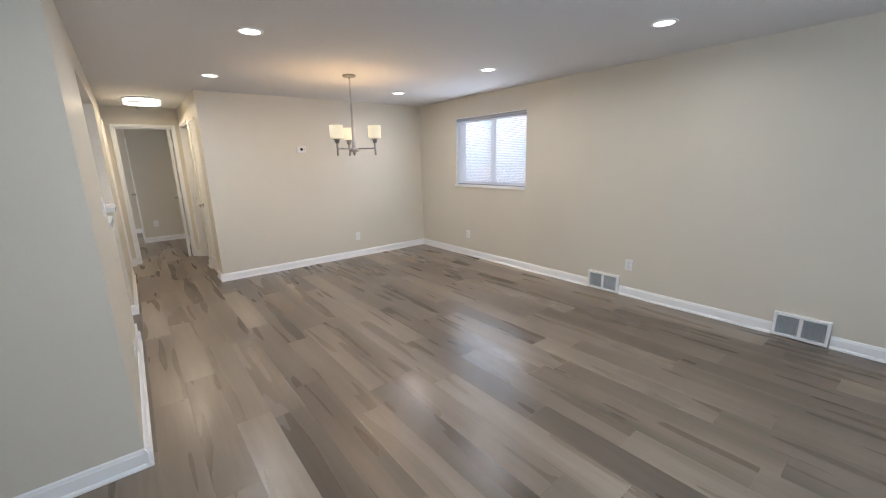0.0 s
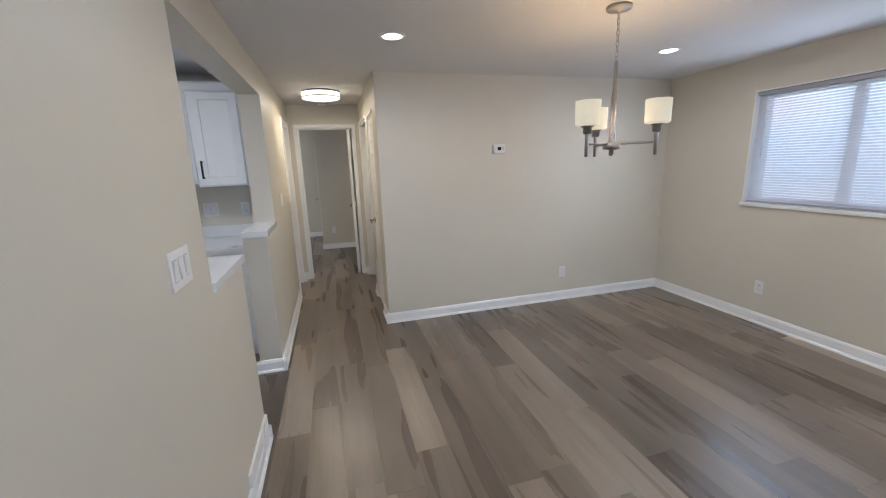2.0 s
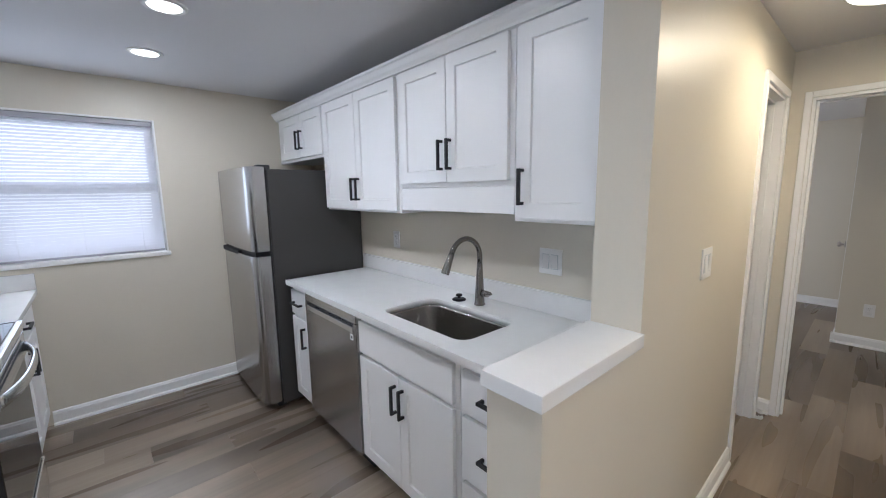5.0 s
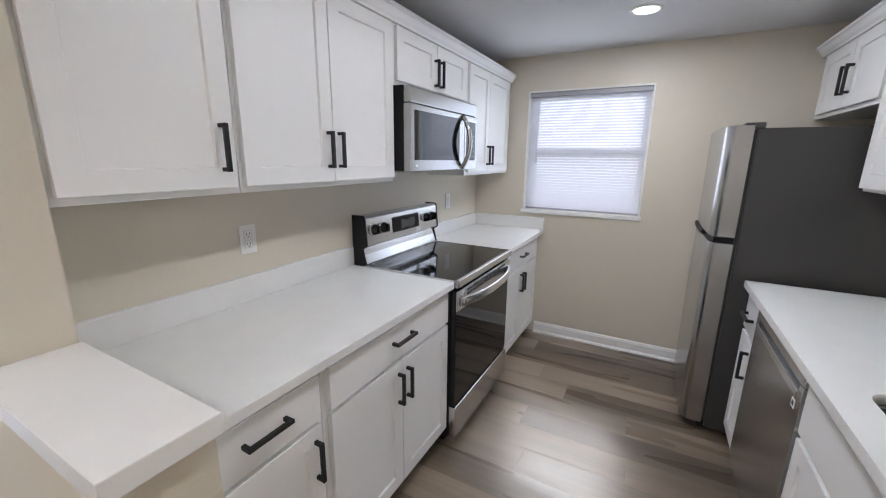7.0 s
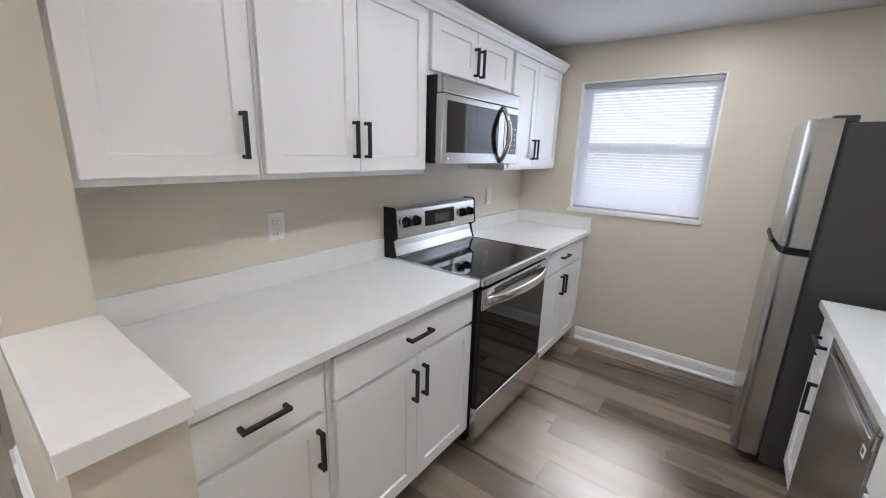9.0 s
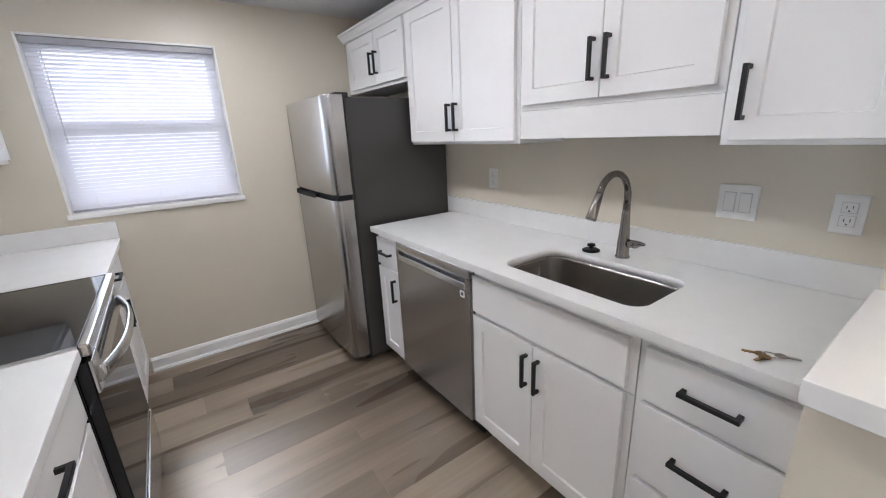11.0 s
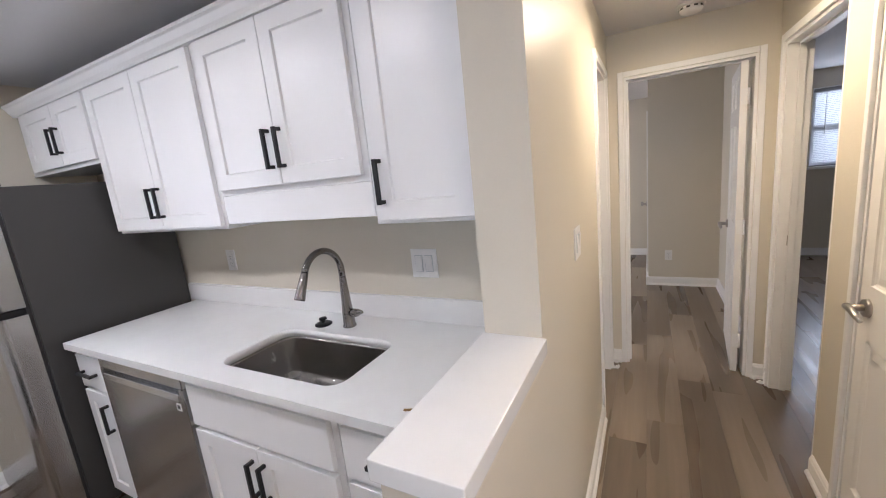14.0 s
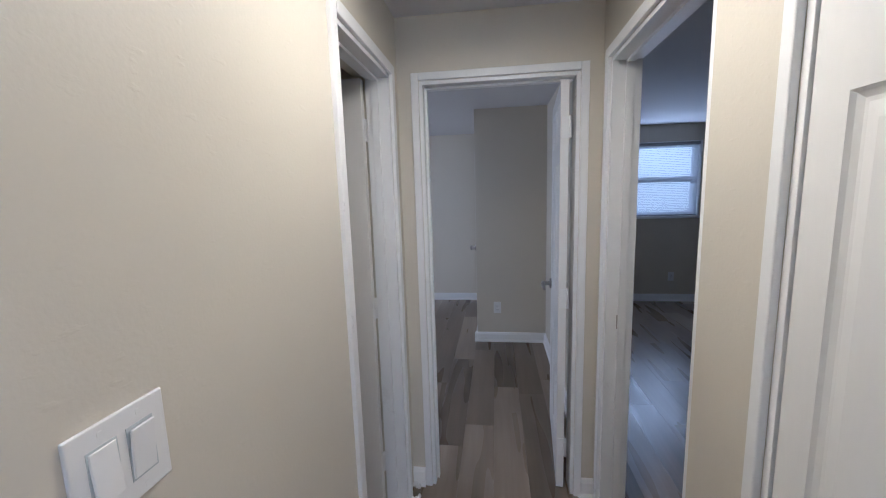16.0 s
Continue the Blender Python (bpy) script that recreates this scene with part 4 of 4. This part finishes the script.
box(bm, rx1 - 0.0055, rx1 + 0.001, STOVE_Y + 0.09, rf - 0.0215, CTR - 0.011, CTR + 0.006)
part("cooktop_trim", bm, M_STEEL_H, cooker)


def prism(x0, x1, prof):
    bm = bmesh.new()
    ends = [[bm.verts.new((x, y, z)) for y, z in prof] for x in (x0, x1)]
    k = len(prof)
    for i in range(k):
        bm.faces.new((ends[0][i], ends[0][(i + 1) % k], ends[1][(i + 1) % k], ends[1][i]))
    bm.faces.new(ends[0])
    bm.faces.new(ends[1][::-1])
    bmesh.ops.recalc_face_normals(bm, faces=bm.faces)
    return bm


yb = STOVE_Y + 0.012
part("back_guard", prism(rx0 + 0.006, rx1 - 0.006, [(yb + 0.02, CTR + 0.0045), (yb + 0.100, CTR + 0.0045), (yb + 0.086, CTR + 0.012), (yb + 0.070, CTR + 0.06), (yb + 0.062, CTR + 0.095), (yb + 0.096, CTR + 0.112), (yb + 0.084, CTR + 0.255), (yb + 0.074, CTR + 0.268), (yb + 0.02, CTR + 0.268)]), M_STEEL_H, cooker, "brushed stainless control panel")
for a, c in ((rx0, rx0 + 0.0055), (rx1 - 0.0055, rx1)):
    part("end_cap", prism(a, c, [(yb, CTR - 0.01), (yb + 0.104, CTR - 0.01), (yb + 0.088, CTR + 0.02), (yb + 0.070, CTR + 0.09), (yb + 0.10, CTR + 0.11), (yb + 0.087, CTR + 0.258), (yb + 0.076, CTR + 0.272), (yb, CTR + 0.272)]), M_PLASTIC_K, cooker)
lean = math.degrees(math.atan2(0.012, 0.143))
def on_panel(x, z, bm):
    y = yb + 0.096 - 0.012 * (z - CTR - 0.112) / 0.143
    bmesh.ops.transform(bm, matrix=pose(x, y, z, lean, 0, 0), verts=bm.verts)
    return bm
part("display", on_panel((rx0 + rx1) / 2, CTR + 0.19, boxes((-0.14, 0.14, 0.0004, 0.003, -0.044, 0.044))), M_GLASS_K, cooker, "black glass clock display")
for k in range(4):
    bm = bmesh.new()
    tube(bm, [(-0.09 + 0.012 * i, 0.0034, 0.012 - 0.012 * k + 0.008 * math.sin(0.75 * i + 0.5 * k)) for i in range(13)], [0.0011] * 13, 5)
    part("display_mark", on_panel((rx0 + rx1) / 2, CTR + 0.19, bm), M_GRILLE, cooker)
part("label_sticker", on_panel((rx0 + rx1) / 2 - 0.125, CTR + 0.125, boxes((-0.02, 0.02, 0.0004, 0.0014, -0.012, 0.02))), M_PLATE, cooker)
for x in (rx1 - 0.075, rx1 - 0.155, rx0 + 0.155, rx0 + 0.075):
    bm = bmesh.new()
    tube(bm, [(0, 0.0, 0), (0, 0.006, 0), (0, 0.0065, 0), (0, 0.026, 0), (0, 0.030, 0)], [0.031, 0.031, 0.025, 0.024, 0.021], 24)
    box(bm, -0.006, 0.006, 0.028, 0.040, -0.022, 0.022, bevel=0.002)
    ring = bmesh.new()
    tube(ring, [(0, -0.002, 0), (0, 0.0055, 0)], [0.037, 0.036], 24)
    part("knob_skirt", on_panel(x, CTR + 0.19, ring), M_BRIGHT, cooker, "polished steel skirt")
    # black colour stands in for dark reflections in polished steel
    part("knob", on_panel(x, CTR + 0.19, bm), M_GLASS_K, cooker, "control knob, black for its dark reflections")
part("oven_door", boxes((rx0 + 0.004, rx1 - 0.004, rf - 0.044, rf - 0.012, 0.245, 0.868), bevel=0.003, seg=2), M_GLASS_K, cooker, "black glass oven door")
part("door_header", boxes((rx0 + 0.004, rx1 - 0.004, rf - 0.0115, rf - 0.002, 0.765, 0.868), bevel=0.003, seg=2), M_STEEL_H, cooker)
bm = bmesh.new()
path = []
for i in range(25):
    u = -1 + i / 12
    path.append(((rx0 + rx1) / 2 + u * 0.345, rf + 0.052 - 0.052 * abs(u) ** 2.6, 0.806))
tube(bm, path, [0.010] * 25, 14)
for v in bm.verts:
    v.co.z = 0.806 + (v.co.z - 0.806) * 2.4
part("oven_handle", bm, M_BRIGHT, cooker, "bowed stainless oven handle")
for i in range(8):
    xx = (rx0 + rx1) / 2 - 0.245 + i * 0.07
    for zz in (0.829, 0.849):
        part("vent_slot", boxes((xx - 0.029, xx + 0.029, rf - 0.0025, rf - 0.0008, zz - 0.006, zz + 0.006)), M_SLOT, cooker)
part("storage_drawer", boxes((rx0 + 0.004, rx1 - 0.004, rf - 0.044, rf - 0.004, 0.062, 0.238), bevel=0.004, seg=2), M_STEEL_H, cooker)
for x in (rx0 + 0.05, rx1 - 0.05):
    for y in (STOVE_Y + 0.08, rf - 0.10):
        part("foot", lathe([(0.018, 0.0), (0.018, 0.01), (0.01, 0.012), (0.01, 0.061)], x, y, 12), M_PLASTIC_K, cooker)

# ---- microwave ----
mx0, mx1, mz0, mz1, mf = -2.172, -1.414, 1.418, 1.812, 4.155
oven = thing("microwave", ((mx0 + mx1) / 2, 3.96, mz0), "stainless over-the-range microwave under the wall cabinet", "microwave")
part("case", boxes((mx0, mx1, STOVE_Y + 0.003, mf - 0.042, mz0 + 0.004, mz1 - 0.001), bevel=0.003), M_PLASTIC_K, oven, "black painted case")
split = mx0 + 0.175
part("vent_strip", boxes((mx0, mx1, mf - 0.041, mf - 0.004, mz1 - 0.078, mz1 - 0.004), bevel=0.008, seg=2), M_STEEL_M, oven)
part("door", boxes((split + 0.002, mx1, mf - 0.041, mf, mz0, mz1 - 0.080), bevel=0.005, seg=2), M_STEEL_M, oven)
part("keypad", boxes((mx0, split, mf - 0.041, mf - 0.001, mz0, mz1 - 0.080), bevel=0.005, seg=2), M_STEEL_M, oven)
part("door_window", boxes((split + 0.068, mx1 - 0.034, mf - 0.001, mf + 0.0015, mz0 + 0.055, mz1 - 0.108), bevel=0.0007), M_GLASS_K, oven, "black glass window")
part("keypad_glass", boxes((mx0 + 0.022, split - 0.03, mf - 0.002, mf + 0.001, mz0 + 0.055, mz1 - 0.115), bevel=0.0007), M_GLASS_K, oven)
for r in range(5):
    for c in range(3):
        part("key_mark", boxes((mx0 + 0.04 + c * 0.035, mx0 + 0.054 + c * 0.035, mf + 0.0008, mf + 0.0014, mz0 + 0.075 + r * 0.03, mz0 + 0.080 + r * 0.03)), M_GRILLE, oven)
bm = bmesh.new()
hx = split + 0.035
zc = (mz0 + mz1 - 0.08) / 2
tube(bm, [(hx, mf - 0.002 + 0.055 * math.cos(math.pi / 2 * u) ** 0.7, zc + 0.145 * u) for u in (-1 + 0.1 * i for i in range(21))], [0.012] * 21, 12)
for v in bm.verts:
    v.co.x = hx + (v.co.x - hx) * 1.5
part("handle", bm, M_STEEL, oven, "bowed stainless handle")
part("badge", boxes((mx1 - 0.06, mx1 - 0.042, mf, mf + 0.001, mz0 + 0.022, mz0 + 0.034)), M_PLATE, oven)
part("underside", boxes((mx0 + 0.02, mx1 - 0.02, STOVE_Y + 0.03, mf - 0.05, mz0 - 0.004, mz0 + 0.0035)), M_GRILLE, oven, "grey filter underside")


# ---- switches, outlets and small fittings ----
def wall_pose(x, y, z, way):
    """Local x along the wall, local y out of it."""
    return pose(x, y, z, 0, 0, {"+y": 0, "-y": 180, "+x": -90, "-x": 90}[way])


def plate_thing(name, label, category, group, w, h, bits):
    root = thing(name, (0, 0, 0), label, category, group)
    part("plate", boxes((-w / 2, w / 2, 0.0, 0.0055, -h / 2, h / 2), bevel=0.002, seg=2), M_PLATE, root)
    for nm, bm, mat in bits:
        part(nm, bm, mat, root)
    return root


def outlet(x, y, z, way, group="wall outlets", label="white duplex outlet on the cream wall"):
    bits = []
    for dz in (-0.0195, 0.0195):
        # grey edge paints the shaded recess round the receptacle
        bits.append(("receptacle_gap_shade", boxes((-0.0178, 0.0178, 0.005, 0.006, dz - 0.0158, dz + 0.0158)), M_GRILLE))
        bits.append(("receptacle", boxes((-0.0165, 0.0165, 0.005, 0.0072, dz - 0.0145, dz + 0.0145), bevel=0.001), M_PLATE))
        bits.append(("slots", boxes((-0.0075, -0.0055, 0.0071, 0.0075, dz - 0.003, dz + 0.007), (0.0055, 0.0075, 0.0071, 0.0075, dz - 0.003, dz + 0.006), (-0.002, 0.002, 0.0071, 0.0075, dz - 0.011, dz - 0.007)), M_SLOT))
    ob = plate_thing("outlet", label, "outlet", group, 0.072, 0.115, bits)
    ob.matrix_world = wall_pose(x, y, z, way)


def switch(x, y, z, way, gangs, label):
    bits = []
    for i in range(gangs):
        c = (i - (gangs - 1) / 2) * 0.046
        # thin grey sheet in place of the dark gap round each rocker
        bits.append(("rocker_gap_shade", boxes((c - 0.0175, c + 0.0175, 0.0052, 0.0062, -0.034, 0.034)), M_GRILLE))
        bm = boxes((c - 0.0155, c + 0.0155, 0.006, 0.0095, -0.0315, 0.0315), bevel=0.001)
        bmesh.ops.rotate(bm, verts=bm.verts, cent=(c, 0.006, 0), matrix=Matrix.Rotation(radians(3.5 if i % 2 else -3.5), 3, "X"))
        bits.append(("rocker", bm, M_PLATE))
        for dz in (-0.047, 0.047):
            bits.append(("screw", boxes((c - 0.003, c + 0.003, 0.0054, 0.0060, dz - 0.003, dz + 0.003), bevel=0.0002), M_PLATE))
    ob = plate_thing("light_switch", label, "light switch", "light switches", 0.072 + 0.046 * (gangs - 1), 0.118, bits)
    ob.matrix_world = wall_pose(x, y, z, way)


switch(0, 3.798, 1.195, "+x", 3, "white three-gang rocker switch on the cream pier")
switch(0, 6.468, 1.195, "+x", 2, "white two-gang rocker switch on the hall wall")
switch(-0.555, SINK_Y, 1.157, "-y", 2, "white two-gang rocker switch above the worktop")
outlet(-0.282, SINK_Y, 1.152, "-y")
outlet(-1.779, SINK_Y, 1.158, "-y")
outlet(-0.799, STOVE_Y, 1.160, "+y")
outlet(-2.51, STOVE_Y, 1.160, "+y")
outlet(2.76, NORTH_Y, 0.31, "-y")
outlet(E, 4.86, 0.325, "-x")
outlet(E, 2.43, 0.33, "-x", label="white outlet plate on the cream wall beside a register")
outlet(0, 3.755, 0.26, "+x")
outlet(0.44, 9.90, 0.35, "-y")
outlet(2.69, N, 0.33, "-y")

thermo = thing("thermostat", (2.03, NORTH_Y, 1.597), "white wall thermostat with a small dark display", "thermostat")
part("case", boxes((1.965, 2.092, NORTH_Y - 0.026, NORTH_Y - 0.0005, 1.557, 1.638), bevel=0.006, seg=2), M_PLATE, thermo)
part("display", boxes((2.012, 2.045, NORTH_Y - 0.0275, NORTH_Y - 0.0255, 1.585, 1.615)), M_GLASS_K, thermo)
part("button", boxes((2.060, 2.072, NORTH_Y - 0.028, NORTH_Y - 0.0255, 1.588, 1.612), bevel=0.001), M_GRILLE, thermo)


def register(y0, y1):
    root = thing("floor_register", (E, (y0 + y1) / 2, 0), "white metal baseboard register with two grey grilles", "vent", "baseboard registers")
    x, z0, z1, ym = E, 0.006, 0.196, (y0 + y1) / 2
    part("frame", boxes((x - 0.034, x - 0.001, y0, y0 + 0.022, z0, z1), (x - 0.034, x - 0.001, y1 - 0.022, y1, z0, z1), (x - 0.034, x - 0.001, y0 + 0.022, y1 - 0.022, z1 - 0.022, z1), (x - 0.034, x - 0.001, y0 + 0.022, y1 - 0.022, z0, z0 + 0.022), (x - 0.034, x - 0.001, ym - 0.012, ym + 0.012, z0 + 0.022, z1 - 0.022), bevel=0.002), M_TRIM, root)
    for a, c in ((y0 + 0.022, ym - 0.012), (ym + 0.012, y1 - 0.022)):
        part("grille_back", boxes((x - 0.012, x - 0.002, a, c, z0 + 0.022, z1 - 0.022)), M_GRILLE, root)
        for i in range(10):
            yy = a + (c - a) * (i + 0.5) / 10
            part("slat", boxes((x - 0.028, x - 0.012, yy - 0.0022, yy + 0.0022, z0 + 0.022, z1 - 0.022)), M_GRILLE, root)


register(0.910, 1.240)
register(2.515, 2.855)

# ---- ceiling lights ----
dl = thing("recessed_light", (0, 0, H), "round white recessed LED ceiling light, lit", "ceiling light", "recessed ceiling lights")
part("trim_ring", lathe([(0.062, H - 0.003), (0.064, H - 0.007), (0.078, H - 0.006), (0.083, H - 0.0005), (0.062, H - 0.0005)], 0, 0, 36, True), M_TRIM, dl)
part("lens", lathe([(0.001, H - 0.0055), (0.061, H - 0.0055), (0.0615, H - 0.002), (0.001, H - 0.002)], 0, 0, 36), M_LED, dl, "glowing white lens")
for o in dl.children:
    o.visible_shadow = False
# the last copy is the unseen kitchen light
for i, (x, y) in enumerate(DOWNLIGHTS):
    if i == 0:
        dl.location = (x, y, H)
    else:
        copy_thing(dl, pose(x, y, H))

hl = thing("flush_light", (*HALL_LAMP, H), "round drum flush ceiling light with nickel bands, lit", "ceiling light")
hx, hy = HALL_LAMP
part("base_band", lathe([(0.196, H - 0.0005), (0.198, H - 0.010), (0.196, H - 0.016), (0.19, H - 0.016)], hx, hy, 48), M_NICKEL, hl)
dif = part("diffuser", lathe([(0.192, H - 0.016), (0.194, H - 0.060), (0.188, H - 0.072), (0.13, H - 0.080), (0.001, H - 0.083)], hx, hy, 48), M_DRUM, hl, "glowing white diffuser")
dif.visible_shadow = False
part("lower_band", lathe([(0.1945, H - 0.056), (0.198, H - 0.058), (0.198, H - 0.066), (0.1935, H - 0.068)], hx, hy, 48, True), M_NICKEL, hl)
part("finial", lathe([(0.012, H - 0.0825), (0.012, H - 0.090), (0.006, H - 0.095)], hx, hy, 16), M_NICKEL, hl)

sm = thing("smoke_detector", (0.448, 7.66, H), "round white smoke detector on the hall ceiling", "smoke detector")
part("base", lathe([(0.066, H - 0.0005), (0.066, H - 0.014), (0.058, H - 0.016)], 0.448, 7.66, 36), M_PLATE, sm)
part("cover", lathe([(0.056, H - 0.016), (0.056, H - 0.034), (0.048, H - 0.046), (0.02, H - 0.049), (0.001, H - 0.049)], 0.448, 7.66, 36), M_PLATE, sm)
for k in range(10):
    a = 2 * math.pi * k / 10
    bm = boxes((0.0545, 0.0568, -0.009, 0.009, -0.031, -0.022))
    bmesh.ops.transform(bm, matrix=pose(0.448, 7.66, H, 0, 0, math.degrees(a)), verts=bm.verts)
    part("vent_slot", bm, M_SLOT, sm)

# ---- chandelier ----
cx, cy = CHAND.x, CHAND.y
ch = thing("chandelier", (cx, cy, H), "brushed nickel three-light chandelier with lit cream glass shades", "chandelier")
part("canopy", lathe([(0.064, H - 0.0005), (0.064, H - 0.012), (0.058, H - 0.020), (0.012, H - 0.024), (0.010, H - 0.034)], cx, cy, 32), M_NICKEL, ch)
z, k = H - 0.034, 0
while z > 2.00:
    bm = bmesh.new()
    loop = [(0.0075 * math.cos(a), 0, 0.017 * math.sin(a)) for a in (2 * math.pi * i / 14 for i in range(15))]
    tube(bm, loop, 0.0018, 6, cap=False)
    bmesh.ops.transform(bm, matrix=pose(cx, cy, z - 0.012, 0, 0, 90 * (k % 2) + 20), verts=bm.verts)
    part("chain_link", bm, M_NICKEL, ch)
    z, k = z - 0.027, k + 1
part("stem", lathe([(0.004, 1.995), (0.010, 1.985), (0.010, 1.965), (0.0095, 1.84), (0.0135, 1.838), (0.016, 1.70), (0.019, 1.57), (0.019, 1.555)], cx, cy, 20), M_NICKEL, ch)
part("hub", lathe([(0.03, 1.566), (0.047, 1.562), (0.047, 1.528), (0.03, 1.524), (0.014, 1.522), (0.014, 1.500), (0.006, 1.488)], cx, cy, 32), M_NICKEL, ch)
for a in ARMS:
    p = Vector((cx, cy, 1.556)) + a
    u = a.normalized()
    s = u.cross(Vector((0, 0, 1))) * 0.005
    bm = bmesh.new()
    tube(bm, [Vector((cx, cy, 1.556)) + u * 0.03, p], 0.0075, 10)
    part("arm", bm, M_NICKEL, ch)
    part("candle_tube", lathe([(0.006, 1.488), (0.0095, 1.490), (0.0105, 1.60), (0.0105, 1.615)], p.x, p.y, 16), M_NICKEL, ch)
    part("socket_cup", lathe([(0.012, 1.606), (0.022, 1.610), (0.024, 1.640), (0.036, 1.646), (0.036, 1.650)], p.x, p.y, 24), M_NICKEL, ch)
    shade = part("shade", lathe([(0.048, 1.650), (0.060, 1.653), (0.0635, 1.661), (0.0645, 1.776), (0.0615, 1.776), (0.060, 1.665), (0.042, 1.658)], p.x, p.y, 36), M_SHADE, ch, "glowing cream glass drum shade")
    shade.visible_shadow = False

# ---- hazy daylight sky beyond the windows ----
def haze(name, color, strength, x0, x1, y0, y1, second=None):
    mat = glow_material(name, color, strength)
    if second:
        # soft patches of neighbouring brick and leaves in the glare
        n, l = mat.node_tree.nodes, mat.node_tree.links
        geo = n.new("ShaderNodeNewGeometry").outputs["Position"]
        l.new(ramp(n, l, noise_at(n, l, geo, 0.55, 3), [(0.40, color), (0.52, (0.9, 0.95, 1.0)), (0.62, second)]), n["Principled BSDF"].inputs["Emission Color"])
    structure(name, boxes((x0, x1, y0, y1, -0.9, 9)), mat, "bright hazy sky beyond the window", "backdrop")


haze("backdrop_east", (0.50, 0.76, 1.0), 2.0, 14, 14.2, -10, 18, (1.0, 0.74, 0.80))
haze("backdrop_west", (0.93, 0.92, 1.0), 2.4, -14.2, -14, -10, 18)
haze("backdrop_north", (0.80, 0.90, 1.0), 3.0, -13, 13, 22, 22.2)
haze("backdrop_south", (1.0, 0.92, 0.94), 1.6, -13, 13, -12.2, -12)

# ---- floor planks, laid along y ----
PW, PL = 0.182, 1.22
rng = random.Random(7)
bm = boxes((-PW / 2 + 0.0002, PW / 2 - 0.0002, -PL / 2 + 0.0002, PL / 2 - 0.0002, -0.012, 0.0), bevel=0.0004)
PLANK = mesh_of("plank", bm, M_PLANK)
far = bmesh.new()
x = W - 0.10
while x < E + 0.1:
    y = S - 0.2 - rng.random() * PL
    while y < N + 0.2:
        c = (x, y + PL / 2)
        seen = (c[0] > -0.1 and 0.3 < c[1] < 6.2) or (c[0] < 0.1 and 4.2 < c[1] < 6.2) or (-0.1 < c[0] < 1.0 and c[1] < 9.5 and c[1] > 6)
        if seen:
            ob = new("plank", PLANK)
            ob.parent = floor
            ob.location = (*c, 0)
        else:
            box(far, c[0] - PW / 2 + 0.0004, c[0] + PW / 2 - 0.0004, y + 0.0004, y + PL - 0.0004, -0.012, 0.0)
        y += PL
    x += PW
tagged(part("planks_far", far, M_PLANK_FAR, floor), kind="stuff")
